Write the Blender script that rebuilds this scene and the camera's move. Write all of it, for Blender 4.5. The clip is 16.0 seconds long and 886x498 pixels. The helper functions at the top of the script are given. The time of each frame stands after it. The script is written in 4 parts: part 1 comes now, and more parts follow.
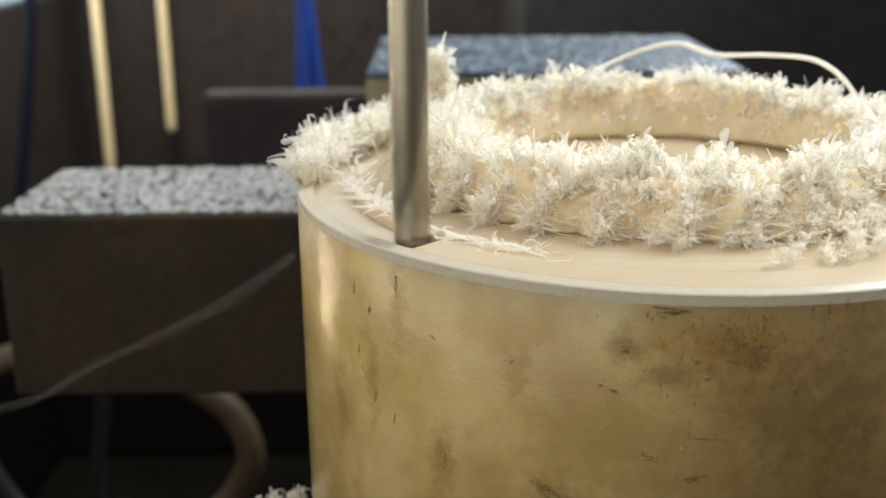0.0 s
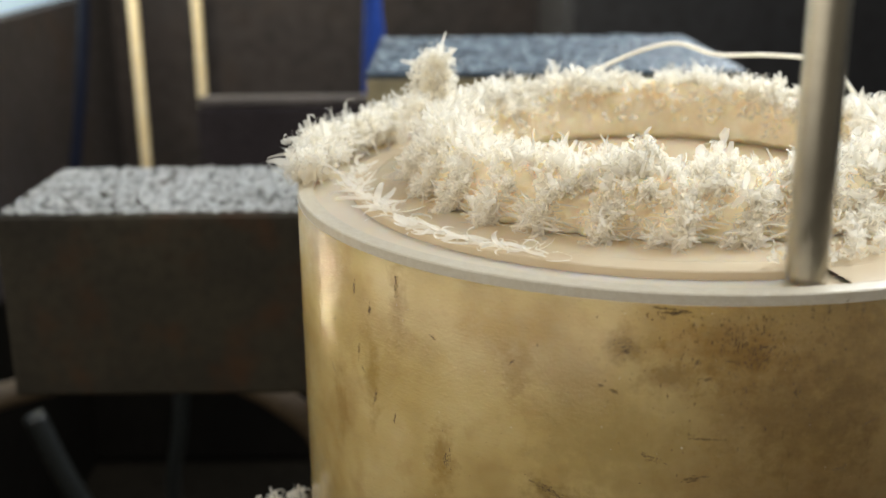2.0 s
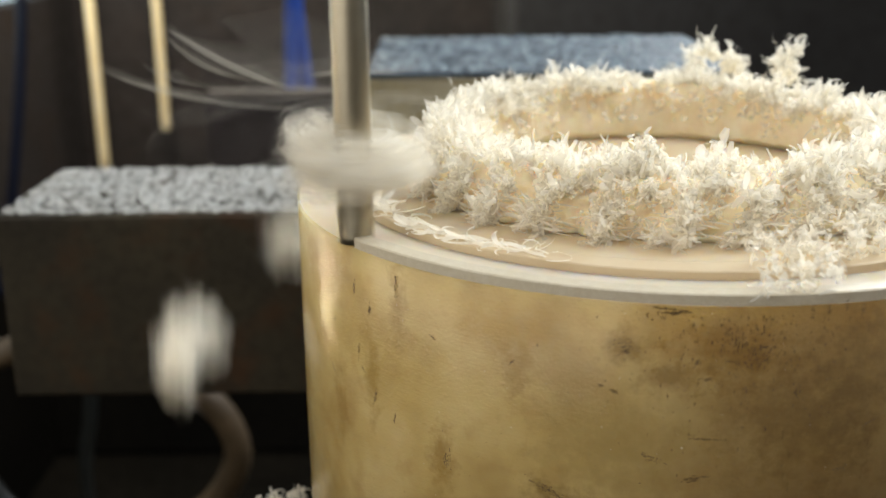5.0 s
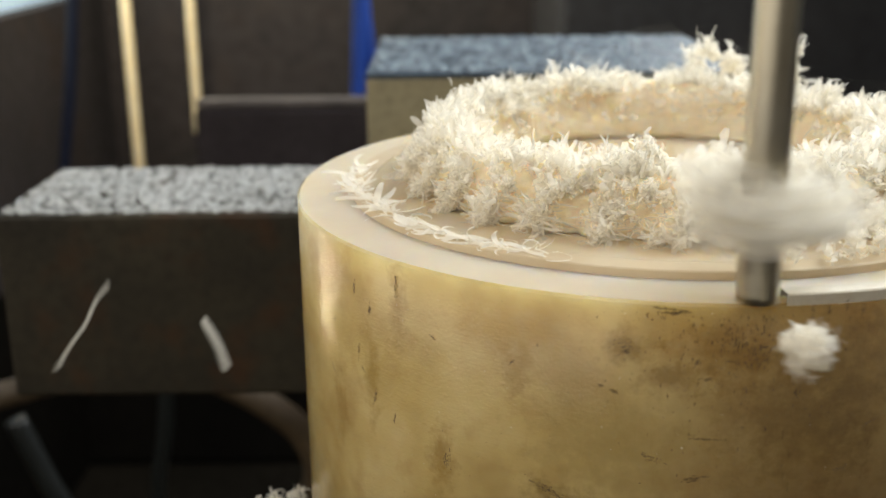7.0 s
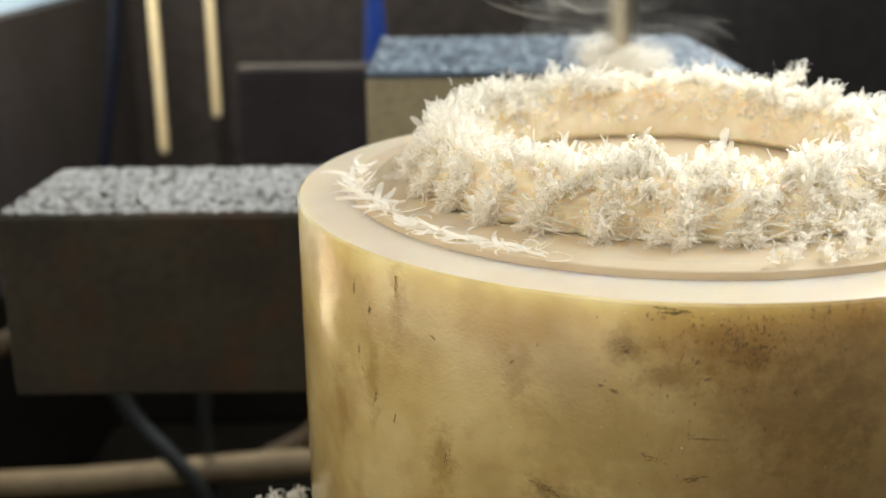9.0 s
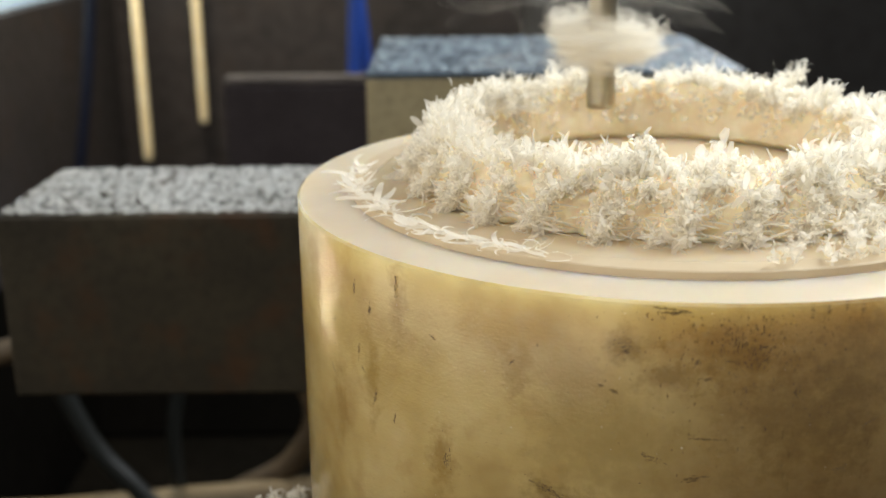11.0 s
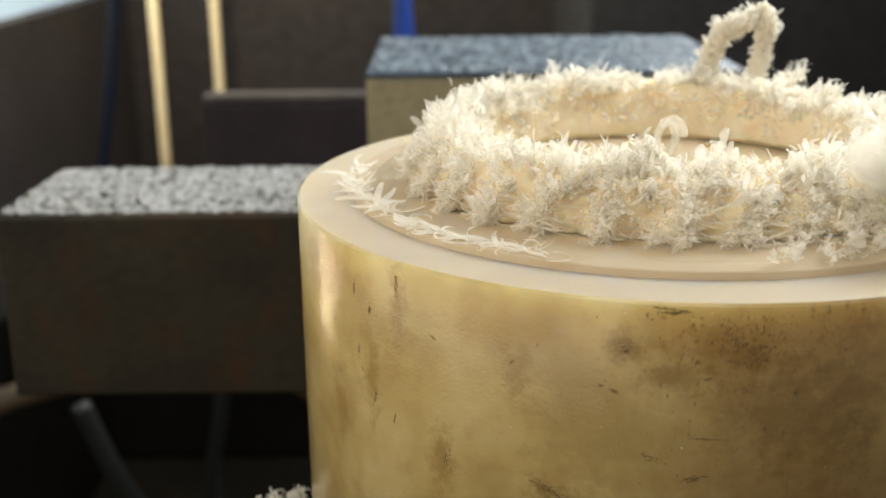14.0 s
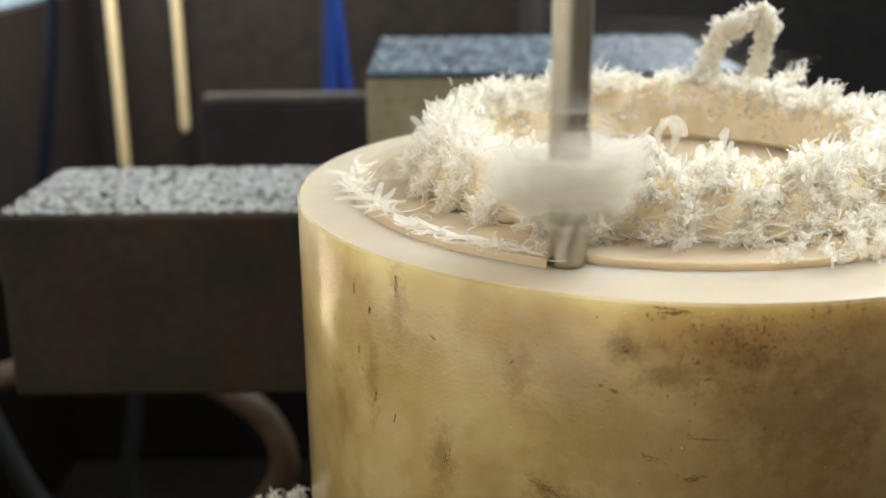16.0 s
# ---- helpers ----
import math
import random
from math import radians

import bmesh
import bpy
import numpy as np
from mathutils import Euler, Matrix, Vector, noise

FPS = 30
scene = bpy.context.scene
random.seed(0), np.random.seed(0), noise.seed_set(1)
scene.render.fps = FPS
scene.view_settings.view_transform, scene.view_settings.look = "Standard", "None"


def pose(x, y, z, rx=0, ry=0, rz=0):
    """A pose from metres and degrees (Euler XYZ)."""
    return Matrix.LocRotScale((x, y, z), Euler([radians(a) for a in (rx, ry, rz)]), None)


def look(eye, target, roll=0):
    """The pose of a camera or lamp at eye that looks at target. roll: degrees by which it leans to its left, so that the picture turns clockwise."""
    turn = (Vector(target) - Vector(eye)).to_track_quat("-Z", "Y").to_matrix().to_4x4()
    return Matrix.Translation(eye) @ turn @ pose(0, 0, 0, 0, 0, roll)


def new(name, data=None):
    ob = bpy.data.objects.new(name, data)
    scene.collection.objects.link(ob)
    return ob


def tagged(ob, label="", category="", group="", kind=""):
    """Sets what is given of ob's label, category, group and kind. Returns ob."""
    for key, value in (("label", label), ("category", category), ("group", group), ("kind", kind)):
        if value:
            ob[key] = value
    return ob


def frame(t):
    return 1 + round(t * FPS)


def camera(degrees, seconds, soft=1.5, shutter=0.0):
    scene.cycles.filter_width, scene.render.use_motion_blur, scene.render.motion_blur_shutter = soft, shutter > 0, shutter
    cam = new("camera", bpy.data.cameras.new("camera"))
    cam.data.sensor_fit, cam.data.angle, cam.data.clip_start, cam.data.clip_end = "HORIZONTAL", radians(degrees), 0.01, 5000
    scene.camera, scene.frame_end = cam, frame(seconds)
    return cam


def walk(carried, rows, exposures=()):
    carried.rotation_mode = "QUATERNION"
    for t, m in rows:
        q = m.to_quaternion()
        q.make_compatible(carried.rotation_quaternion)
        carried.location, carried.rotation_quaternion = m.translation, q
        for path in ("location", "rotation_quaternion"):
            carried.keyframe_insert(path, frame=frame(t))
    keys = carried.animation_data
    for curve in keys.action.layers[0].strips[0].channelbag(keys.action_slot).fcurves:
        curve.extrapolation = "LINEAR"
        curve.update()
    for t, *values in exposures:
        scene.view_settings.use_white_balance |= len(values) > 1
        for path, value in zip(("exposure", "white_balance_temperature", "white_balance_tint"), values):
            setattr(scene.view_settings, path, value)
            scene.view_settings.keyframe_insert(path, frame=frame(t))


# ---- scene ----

# ---- camera: fixed on the machine table, beside the workpiece ----
cam = camera(42.6, 16.0, soft=1.6, shutter=0.9)
EYE = pose(-0.0437, -0.2196, 0.0537, 72.96, 0, 0) @ pose(0, 0, 0, 0, 0, -0.57)
walk(cam, [(0, EYE), (16, EYE)], exposures=[(0, -0.17, 6400, 10), (2.3, -0.15, 6400, 10), (3.0, 0.14, 6950, 10), (3.6, 0.15, 6850, 10), (4.0, -0.09, 6250, 10), (4.3, -0.11, 6300, 10), (5, -0.15, 6550, 10), (7.7, -0.15, 6600, 10), (8.4, 0.14, 6950, 10), (8.9, 0.06, 6600, 10), (9.3, -0.03, 6400, 10), (11.3, -0.11, 6550, 10), (12.5, -0.07, 6650, 10), (14, -0.07, 6700, 10), (16, -0.12, 6400, 10)])
cam.data.dof.use_dof = True
cam.data.dof.focus_distance = 0.188
cam.data.dof.aperture_fstop = 21

# ---- light: dim daylight of the workshop, lamps of the machine, added fill and glint lamps ----
world = bpy.data.worlds.new("workshop_air")
scene.world = world
world.use_nodes = True
wbg = world.node_tree.nodes["Background"]
wbg.inputs[0].default_value = (1.0, 0.91, 0.76, 1)
wbg.inputs[1].default_value = 0.26


def area(name, place, target, sx, sy, watts, colour):
    la = bpy.data.lights.new(name, "AREA")
    la.shape, la.size, la.size_y, la.energy, la.color = "RECTANGLE", sx, sy, watts, colour
    ob = new(name, la)
    ob.matrix_world = look(place, target)
    return ob


area("machine_lamp", (0.30, 0.11, 0.47), (0.02, 0.0, 0), 0.40, 0.34, 5.0, (0.90, 0.96, 1.0))
# unseen fill from the front, added to brighten wreath and bar
area("front_fill", (-0.12, -0.42, 0.70), (0.0, 0.0, 0.0), 0.55, 0.35, 2.0, (0.96, 0.97, 1.0))
# two thin unseen strips, added so their reflections draw the bar's vertical glints
area("glint_strip", (-0.442, 0.240, 0.01), (-0.06, -0.04, -0.03), 0.003, 0.30, 0.34, (1.0, 0.80, 0.45))
area("glint_strip", (-0.50, 0.034, 0.10), (-0.06, -0.04, -0.03), 0.006, 0.34, 0.08, (1.0, 0.84, 0.55))
# broad fill from the left front, an added lamp with no known source
area("left_fill", (-0.62, -0.38, 0.36), (0.0, 0.0, 0.0), 1.3, 0.9, 5.5, (1.0, 0.95, 0.86))
area("work_lamp", (0.38, 0.72, 0.27), (0.02, -0.05, 0.0), 0.34, 0.14, 6.5, (0.93, 0.97, 1.0))
# added out of view to brighten the brass rods
area("rod_fill", (-0.36, 1.0, 0.55), (-0.42, 1.46, -0.18), 0.16, 0.10, 13.0, (1.0, 0.86, 0.60))

# ---- the cutter's way over the workpiece ----
MM = 0.001


def arc(r, deg, z=0.0):
    a = radians(deg)
    return (r * math.cos(a) * MM, r * math.sin(a) * MM, z * MM)


WAY = [
    (0.0, arc(64.6, 221, 0.8)), (0.5, arc(64.6, 235.4, 0.8)), (1.0, arc(64.6, 249.6, 0.8)), (1.5, arc(64.6, 263.9, 0.8)), (2.0, arc(64.6, 277.7, 0.8)),
    (2.5, arc(64.6, 291, 0.8)), (2.8, arc(64.6, 318, 0.8)), (3.0, arc(64.6, 351, 0.8)), (3.25, arc(64.6, 390, 0.8)), (3.5, arc(64.6, 429, 0.8)), (3.7, arc(64.6, 456.6, 0.8)), (3.9, arc(64.6, 484, 0.8)),
    (4.0, arc(64.6, 496.6, 0.8)), (4.2, arc(65.5, 528, 0.6)), (4.5, arc(69.5, 556)), (5.0, arc(70.0, 574)), (5.6, arc(70.0, 592)), (6.3, arc(70.0, 612)), (6.5, arc(70.0, 618)), (7.0, arc(70.0, 630)),
    (7.5, arc(70.0, 642.7)), (7.8, arc(70.0, 662)), (8.0, arc(70.0, 687)), (8.25, arc(70.0, 724)), (8.5, arc(70.0, 758.5)), (8.75, arc(70.0, 784)), (9.0, arc(70.0, 808.4)), (9.2, arc(70.0, 834.7)),
    (9.5, arc(70.0, 868)), (9.9, arc(68.0, 890, 11.5)), (10.4, (-0.030, 0.018, 0.0115)), (11.0, (-0.010, 0.020, 0.0115)), (11.3, (-0.002, 0.020, 0.0118)), (11.5, (0.0045, 0.015, 0.0115)),
    (12.0, (0.0205, 0.001, 0.0113)), (12.3, (0.0296, -0.013, 0.0113)), (12.5, (0.0305, -0.024, 0.0113)), (12.8, (0.0322, -0.040, 0.0105)), (13.1, (0.0325, -0.0497, 0.006)), (14.0, (0.0325, -0.0497, 0.0)),
    (14.3, arc(58.3, 296)), (14.5, arc(58.3, 289.5)), (15.0, arc(58.3, 275.2)), (15.5, arc(58.3, 260.6)), (16.0, arc(58.3, 245)),
]


def cutter_at(t):
    """The cutter's tip at t seconds, straight between the points of its way, by angle where both ends lie on a circle."""
    for (t0, p), (t1, q) in zip(WAY, WAY[1:]):
        if t <= t1:
            k = min(1, max(0, (t - t0) / (t1 - t0)))
            v = Vector(p).lerp(Vector(q), k)
            rp, rq = math.hypot(p[0], p[1]), math.hypot(q[0], q[1])
            if min(rp, rq) > 0.05:
                s = (rp + (rq - rp) * k) / max(1e-6, math.hypot(v.x, v.y))
                v.x, v.y = v.x * s, v.y * s
            return v
    return Vector(WAY[-1][1])


# ---- materials ----
def material(name):
    m = bpy.data.materials.new(name)
    m.use_nodes = True
    nt = m.node_tree
    return m, nt, nt.nodes["Principled BSDF"]


def node(nt, kind, **inputs):
    n = nt.nodes.new(kind)
    for key, value in inputs.items():
        sock = n.inputs[key.replace("_", " ")]
        sock.default_value = value
    return n


def ramp(nt, fac, *stops):
    r = nt.nodes.new("ShaderNodeValToRGB")
    els = r.color_ramp.elements
    while len(els) < len(stops):
        els.new(0.5)
    for el, (pos, col) in zip(els, stops):
        el.position, el.color = pos, (*col, 1) if len(col) == 3 else col
    nt.links.new(fac, r.inputs[0])
    return r.outputs[0]


def mix(nt, fac, a, b, mode="MIX"):
    m = nt.nodes.new("ShaderNodeMix")
    m.data_type, m.blend_type = "RGBA", mode
    for sock, v in ((m.inputs[0], fac), (m.inputs[6], a), (m.inputs[7], b)):
        if isinstance(v, bpy.types.NodeSocket):
            nt.links.new(v, sock)
        else:
            sock.default_value = v if not isinstance(v, tuple) or len(v) == 4 else (*v, 1)
    return m.outputs[2]


def math_node(nt, op, a, b=0.0):
    m = nt.nodes.new("ShaderNodeMath")
    m.operation = op
    for sock, v in zip(m.inputs, (a, b)):
        if isinstance(v, bpy.types.NodeSocket):
            nt.links.new(v, sock)
        else:
            sock.default_value = v
    return m.outputs[0]


def coords(nt, scale=(1, 1, 1)):
    tc = nt.nodes.new("ShaderNodeTexCoord")
    mp = nt.nodes.new("ShaderNodeMapping")
    mp.inputs["Scale"].default_value = scale
    nt.links.new(tc.outputs["Object"], mp.inputs[0])
    return mp.outputs[0]


def noisy(nt, vec, scale, detail=4.0, rough=0.55):
    n = node(nt, "ShaderNodeTexNoise", Scale=scale, Detail=detail, Roughness=rough)
    nt.links.new(vec, n.inputs["Vector"])
    return n.outputs["Fac"]


def bump(nt, bsdf, height, strength, distance):
    b = node(nt, "ShaderNodeBump", Strength=strength, Distance=distance)
    nt.links.new(height, b.inputs["Height"])
    nt.links.new(b.outputs[0], bsdf.inputs["Normal"])


def surface(name, dark, light, scale, roughness=0.5, metallic=0.0, stain=None, relief=0.3, stretch=(1, 1, 1)):
    """Two colours mixed by noise at two scales, a little relief, uneven gloss."""
    m, nt, b = material(name)
    v = coords(nt, stretch)
    big, small = noisy(nt, v, scale), noisy(nt, v, scale * 11, 6)
    col = ramp(nt, big, (0.3, dark), (0.7, light))
    col = mix(nt, ramp(nt, small, (0.42, (0, 0, 0)), (0.75, (0.6, 0.6, 0.6))), col, tuple(c * 0.55 for c in dark))
    if stain:
        col = mix(nt, ramp(nt, noisy(nt, v, scale * 2.7, 5), (0.52, (0, 0, 0)), (0.7, (0.8, 0.8, 0.8))), col, stain)
    nt.links.new(col, b.inputs["Base Color"])
    nt.links.new(ramp(nt, small, (0.3, (roughness * 0.8,) * 3), (0.7, (min(1, roughness * 1.2),) * 3)), b.inputs["Roughness"])
    b.inputs["Metallic"].default_value = metallic
    bump(nt, b, small, relief, 0.0006)
    return m


def nylon_side():
    """Yellowed cast nylon: translucent, brown smudges, faint turning lines."""
    m, nt, b = material("aged_nylon")
    tc = nt.nodes.new("ShaderNodeTexCoord")
    sx = nt.nodes.new("ShaderNodeSeparateXYZ")
    nt.links.new(tc.outputs["Object"], sx.inputs[0])
    u = math_node(nt, "MULTIPLY", math_node(nt, "ARCTAN2", sx.outputs[1], sx.outputs[0]), 0.072)
    cv = nt.nodes.new("ShaderNodeCombineXYZ")
    nt.links.new(u, cv.inputs[0])
    nt.links.new(sx.outputs[2], cv.inputs[1])
    uv = cv.outputs[0]
    obj = tc.outputs["Object"]
    col = ramp(nt, noisy(nt, uv, 55, 3), (0.30, (0.38, 0.265, 0.095)), (0.5, (0.50, 0.378, 0.155)), (0.72, (0.59, 0.47, 0.228)))
    blot = ramp(nt, noisy(nt, uv, 95, 4, 0.6), (0.53, (0, 0, 0)), (0.76, (0.55, 0.55, 0.55)))
    col = mix(nt, blot, col, (0.33, 0.20, 0.065))
    # darker towards the +x side: shade put into the colour, with grime over it
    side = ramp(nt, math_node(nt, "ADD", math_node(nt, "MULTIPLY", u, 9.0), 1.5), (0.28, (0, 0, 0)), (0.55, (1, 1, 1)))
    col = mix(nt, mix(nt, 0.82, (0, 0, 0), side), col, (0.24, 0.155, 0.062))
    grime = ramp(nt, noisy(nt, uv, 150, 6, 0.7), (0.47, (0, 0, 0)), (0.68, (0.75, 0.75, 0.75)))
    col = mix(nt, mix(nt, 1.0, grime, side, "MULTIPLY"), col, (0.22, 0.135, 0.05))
    # smudges and broad darker patches: place on the bar's surface, reach, colour
    wob = noisy(nt, uv, 330, 5, 0.7)
    for deg, z, wu, wv, tone in ((255.8, -7.0, 5.5, 3.2, (0.20, 0.125, 0.030)), (268.0, -8.0, 11.0, 6.0, (0.23, 0.13, 0.03)), (247.2, -32.0, 6.0, 2.4, (0.16, 0.105, 0.028)), (232.0, -31.0, 3.2, 7.0, (0.27, 0.165, 0.04)),
                                 (225.0, -7.0, 2.4, 9.0, (0.30, 0.20, 0.07)), (219.5, -22.0, 2.6, 9.0, (0.28, 0.185, 0.05)), (277.5, -21.0, 10.0, 11.0, (0.24, 0.155, 0.045)), (241.0, -6.5, 10.0, 5.0, (0.43, 0.295, 0.085)), (242.5, -12.5, 3.5, 5.5, (0.30, 0.19, 0.055)), (260.5, -11.5, 5.0, 3.0, (0.22, 0.14, 0.05)), (254.0, -23.0, 15.0, 12.0, (0.34, 0.25, 0.095)), (275.0, -17.0, 13.0, 11.0, (0.19, 0.12, 0.045)), (282.0, -14.0, 8.0, 16.0, (0.17, 0.11, 0.045)), (211.0, -30.0, 3.0, 10.0, (0.30, 0.20, 0.07))):
        du = math_node(nt, "DIVIDE", math_node(nt, "SUBTRACT", u, radians(deg - 360) * 0.072), wu * MM)
        dv = math_node(nt, "DIVIDE", math_node(nt, "SUBTRACT", sx.outputs[2], z * MM), wv * MM)
        rr = math_node(nt, "SQRT", math_node(nt, "ADD", math_node(nt, "MULTIPLY", du, du), math_node(nt, "MULTIPLY", dv, dv)))
        k = math_node(nt, "ADD", rr, math_node(nt, "MULTIPLY", math_node(nt, "SUBTRACT", wob, 0.5), 3.2))
        col = mix(nt, ramp(nt, k, (0.1, (0.62, 0.62, 0.62)), (1.0, (0, 0, 0))), col, tone)
    mpv = nt.nodes.new("ShaderNodeMapping")
    mpv.inputs["Scale"].default_value = (1, 0.16, 1)
    nt.links.new(uv, mpv.inputs[0])
    streak = ramp(nt, noisy(nt, mpv.outputs[0], 1500, 3, 0.5), (0.60, (0, 0, 0)), (0.78, (0.8, 0.8, 0.8)))
    patch = ramp(nt, noisy(nt, uv, 210, 3, 0.6), (0.54, (0, 0, 0)), (0.66, (1, 1, 1)))
    col = mix(nt, mix(nt, 1.0, mix(nt, 1.0, streak, patch, "MULTIPLY"), side, "MULTIPLY"), col, (0.05, 0.035, 0.02))
    mph = nt.nodes.new("ShaderNodeMapping")
    mph.inputs["Scale"].default_value = (0.07, 1, 1)
    nt.links.new(uv, mph.inputs[0])
    lines = noisy(nt, mph.outputs[0], 3200, 3, 0.6)
    col = mix(nt, ramp(nt, lines, (0.55, (0, 0, 0)), (0.8, (0.22, 0.22, 0.22))), col, (0.40, 0.27, 0.11))
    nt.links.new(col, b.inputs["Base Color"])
    b.inputs["Roughness"].default_value = 0.36
    nt.links.new(ramp(nt, noisy(nt, uv, 500, 4), (0.3, (0.06,) * 3), (0.7, (0.13,) * 3)), b.inputs["Roughness"])
    b.inputs["Subsurface Weight"].default_value = 0.85
    b.inputs["Subsurface Radius"].default_value = (1.0, 0.84, 0.54)
    b.inputs["Subsurface Scale"].default_value = 0.030
    bump(nt, b, math_node(nt, "ADD", math_node(nt, "MULTIPLY", lines, 0.35), noisy(nt, obj, 1600, 4)), 0.24, 0.0003)
    return m


def nylon_cut(name, depth, pale=1.0):
    """Freshly milled nylon: pale waxy cream, fine cutter marks, a satin gloss."""
    m, nt, b = material(name)
    v = coords(nt)
    col = ramp(nt, noisy(nt, v, 60, 4), (0.3, (0.53, 0.41, 0.255)), (0.7, (0.60, 0.495, 0.34)))
    col = mix(nt, 1.0 - pale, col, (0.80, 0.76, 0.66))
    nt.links.new(col, b.inputs["Base Color"])
    nt.links.new(ramp(nt, noisy(nt, v, 220, 4), (0.3, (0.35,) * 3), (0.7, (0.41,) * 3)), b.inputs["Roughness"])
    b.inputs["Subsurface Weight"].default_value = 0.85 if depth else 0.0
    b.inputs["Subsurface Radius"].default_value = (1.0, 0.74, 0.36)
    b.inputs["Subsurface Scale"].default_value = depth
    w = node(nt, "ShaderNodeTexWave", Scale=520.0, Distortion=1.2, Detail=2.0)
    w.wave_type, w.rings_direction = "RINGS", "Z"
    nt.links.new(v, w.inputs["Vector"])
    bump(nt, b, math_node(nt, "ADD", math_node(nt, "MULTIPLY", w.outputs["Fac"], 0.4), noisy(nt, v, 400, 2)), 0.03, 0.0002)
    return m


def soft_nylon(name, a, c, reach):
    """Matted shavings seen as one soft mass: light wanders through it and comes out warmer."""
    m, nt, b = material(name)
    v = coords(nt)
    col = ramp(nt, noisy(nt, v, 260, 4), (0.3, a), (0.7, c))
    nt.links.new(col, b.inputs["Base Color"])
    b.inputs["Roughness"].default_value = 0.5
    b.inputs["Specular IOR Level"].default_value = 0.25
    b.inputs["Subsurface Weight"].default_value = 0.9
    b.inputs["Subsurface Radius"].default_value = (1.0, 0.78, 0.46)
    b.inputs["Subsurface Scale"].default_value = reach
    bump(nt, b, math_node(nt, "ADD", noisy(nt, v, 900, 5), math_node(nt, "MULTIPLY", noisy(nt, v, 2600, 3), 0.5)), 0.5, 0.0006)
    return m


def chip_material(name, a, c, through_light, clarity=0.0):
    """Thin shavings: light comes through them."""
    m, nt, b = material(name)
    geo = nt.nodes.new("ShaderNodeNewGeometry")
    col = ramp(nt, geo.outputs["Random Per Island"], (0.0, a), (1.0, c))
    nt.links.new(col, b.inputs["Base Color"])
    b.inputs["Roughness"].default_value = 0.3
    b.inputs["Specular IOR Level"].default_value = 0.2
    tr = nt.nodes.new("ShaderNodeBsdfTranslucent")
    nt.links.new(mix(nt, 1.0, col, (1.0, 0.972, 0.90), "MULTIPLY"), tr.inputs[0])
    ms = nt.nodes.new("ShaderNodeMixShader")
    ms.inputs[0].default_value = through_light
    nt.links.new(b.outputs[0], ms.inputs[1])
    nt.links.new(tr.outputs[0], ms.inputs[2])
    # the thinnest shavings are partly clear
    clear = nt.nodes.new("ShaderNodeBsdfTransparent")
    mc = nt.nodes.new("ShaderNodeMixShader")
    mc.inputs[0].default_value = clarity
    nt.links.new(ms.outputs[0], mc.inputs[1])
    nt.links.new(clear.outputs[0], mc.inputs[2])
    nt.links.new(mc.outputs[0], nt.nodes["Material Output"].inputs[0])
    return m


def plain(name, colour, roughness=0.5, metallic=0.0):
    return surface(name, tuple(c * 0.85 for c in colour), colour, 30, roughness, metallic, relief=0.08)


NYLON, CUT, CUT_SOFT, CUT_DEEP = nylon_side(), nylon_cut("fresh_cut_nylon", 0.0), nylon_cut("fresh_cut_face_nylon", 0.005), nylon_cut("fresh_cut_thick_nylon", 0.014, 0.70)
# stress-whitened rim; a pale sky reflection is also put into the colour
RIM = surface("whitened_cut_nylon", (0.56, 0.49, 0.36), (0.63, 0.575, 0.46), 700, 0.35, relief=0.1)
CHIP = chip_material("nylon_shavings", (0.975, 0.95, 0.88), (0.99, 0.98, 0.945), 0.6, 0.40)
CHIP_FLAKE = chip_material("broad_nylon_flakes", (0.98, 0.955, 0.885), (0.99, 0.98, 0.95), 0.62, 0.52)
CHIP_GLASSY = chip_material("glassy_shavings", (0.98, 0.95, 0.87), (0.99, 0.975, 0.93), 0.5, 0.16)
THREAD = chip_material("finest_threads", (0.9, 0.87, 0.8), (0.95, 0.93, 0.88), 0.5, 0.78)
CHIP_CLEAR = chip_material("thinnest_shavings", (0.985, 0.955, 0.88), (0.995, 0.985, 0.95), 0.55, 0.58)
CHIP_CORE = chip_material("matted_shavings", (0.975, 0.93, 0.82), (0.985, 0.96, 0.89), 0.5, 0.3)
# tan core of the same shavings: warm shade between tufts put into the colour
CHIP_GAP_SHADE = soft_nylon("gap_shaded_shavings", (0.75, 0.62, 0.40), (0.85, 0.745, 0.55), 0.003)
# same shavings, bluer and greyer: cool overhead light on the blocks put into colour
CHIP_COOL_LIT = chip_material("cool_lit_settled_shavings", (0.16, 0.23, 0.29), (0.70, 0.79, 0.85), 0.25)
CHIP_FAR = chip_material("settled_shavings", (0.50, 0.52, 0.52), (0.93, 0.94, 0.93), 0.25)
STEEL = surface("ground_steel", (0.38, 0.34, 0.26), (0.54, 0.49, 0.38), 300, 0.40, 1.0, relief=0.05, stretch=(1, 1, 0.1))
DARK_STEEL = surface("oiled_dark_steel", (0.018, 0.0145, 0.009), (0.042, 0.034, 0.0195), 22, 0.6, 0.1, stain=(0.050, 0.023, 0.009))
DARK_STEEL.node_tree.nodes["Principled BSDF"].inputs["Specular IOR Level"].default_value = 0.3
BEIGE = surface("beige_block_face", (0.235, 0.195, 0.108), (0.29, 0.245, 0.142), 26, 0.5, stain=(0.30, 0.245, 0.135))
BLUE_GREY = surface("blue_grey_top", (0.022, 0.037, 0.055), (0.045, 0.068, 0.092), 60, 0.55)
PANEL = surface("brown_black_panel", (0.011, 0.0088, 0.0108), (0.023, 0.0188, 0.0220), 5, 0.75, stain=(0.022, 0.016, 0.016))
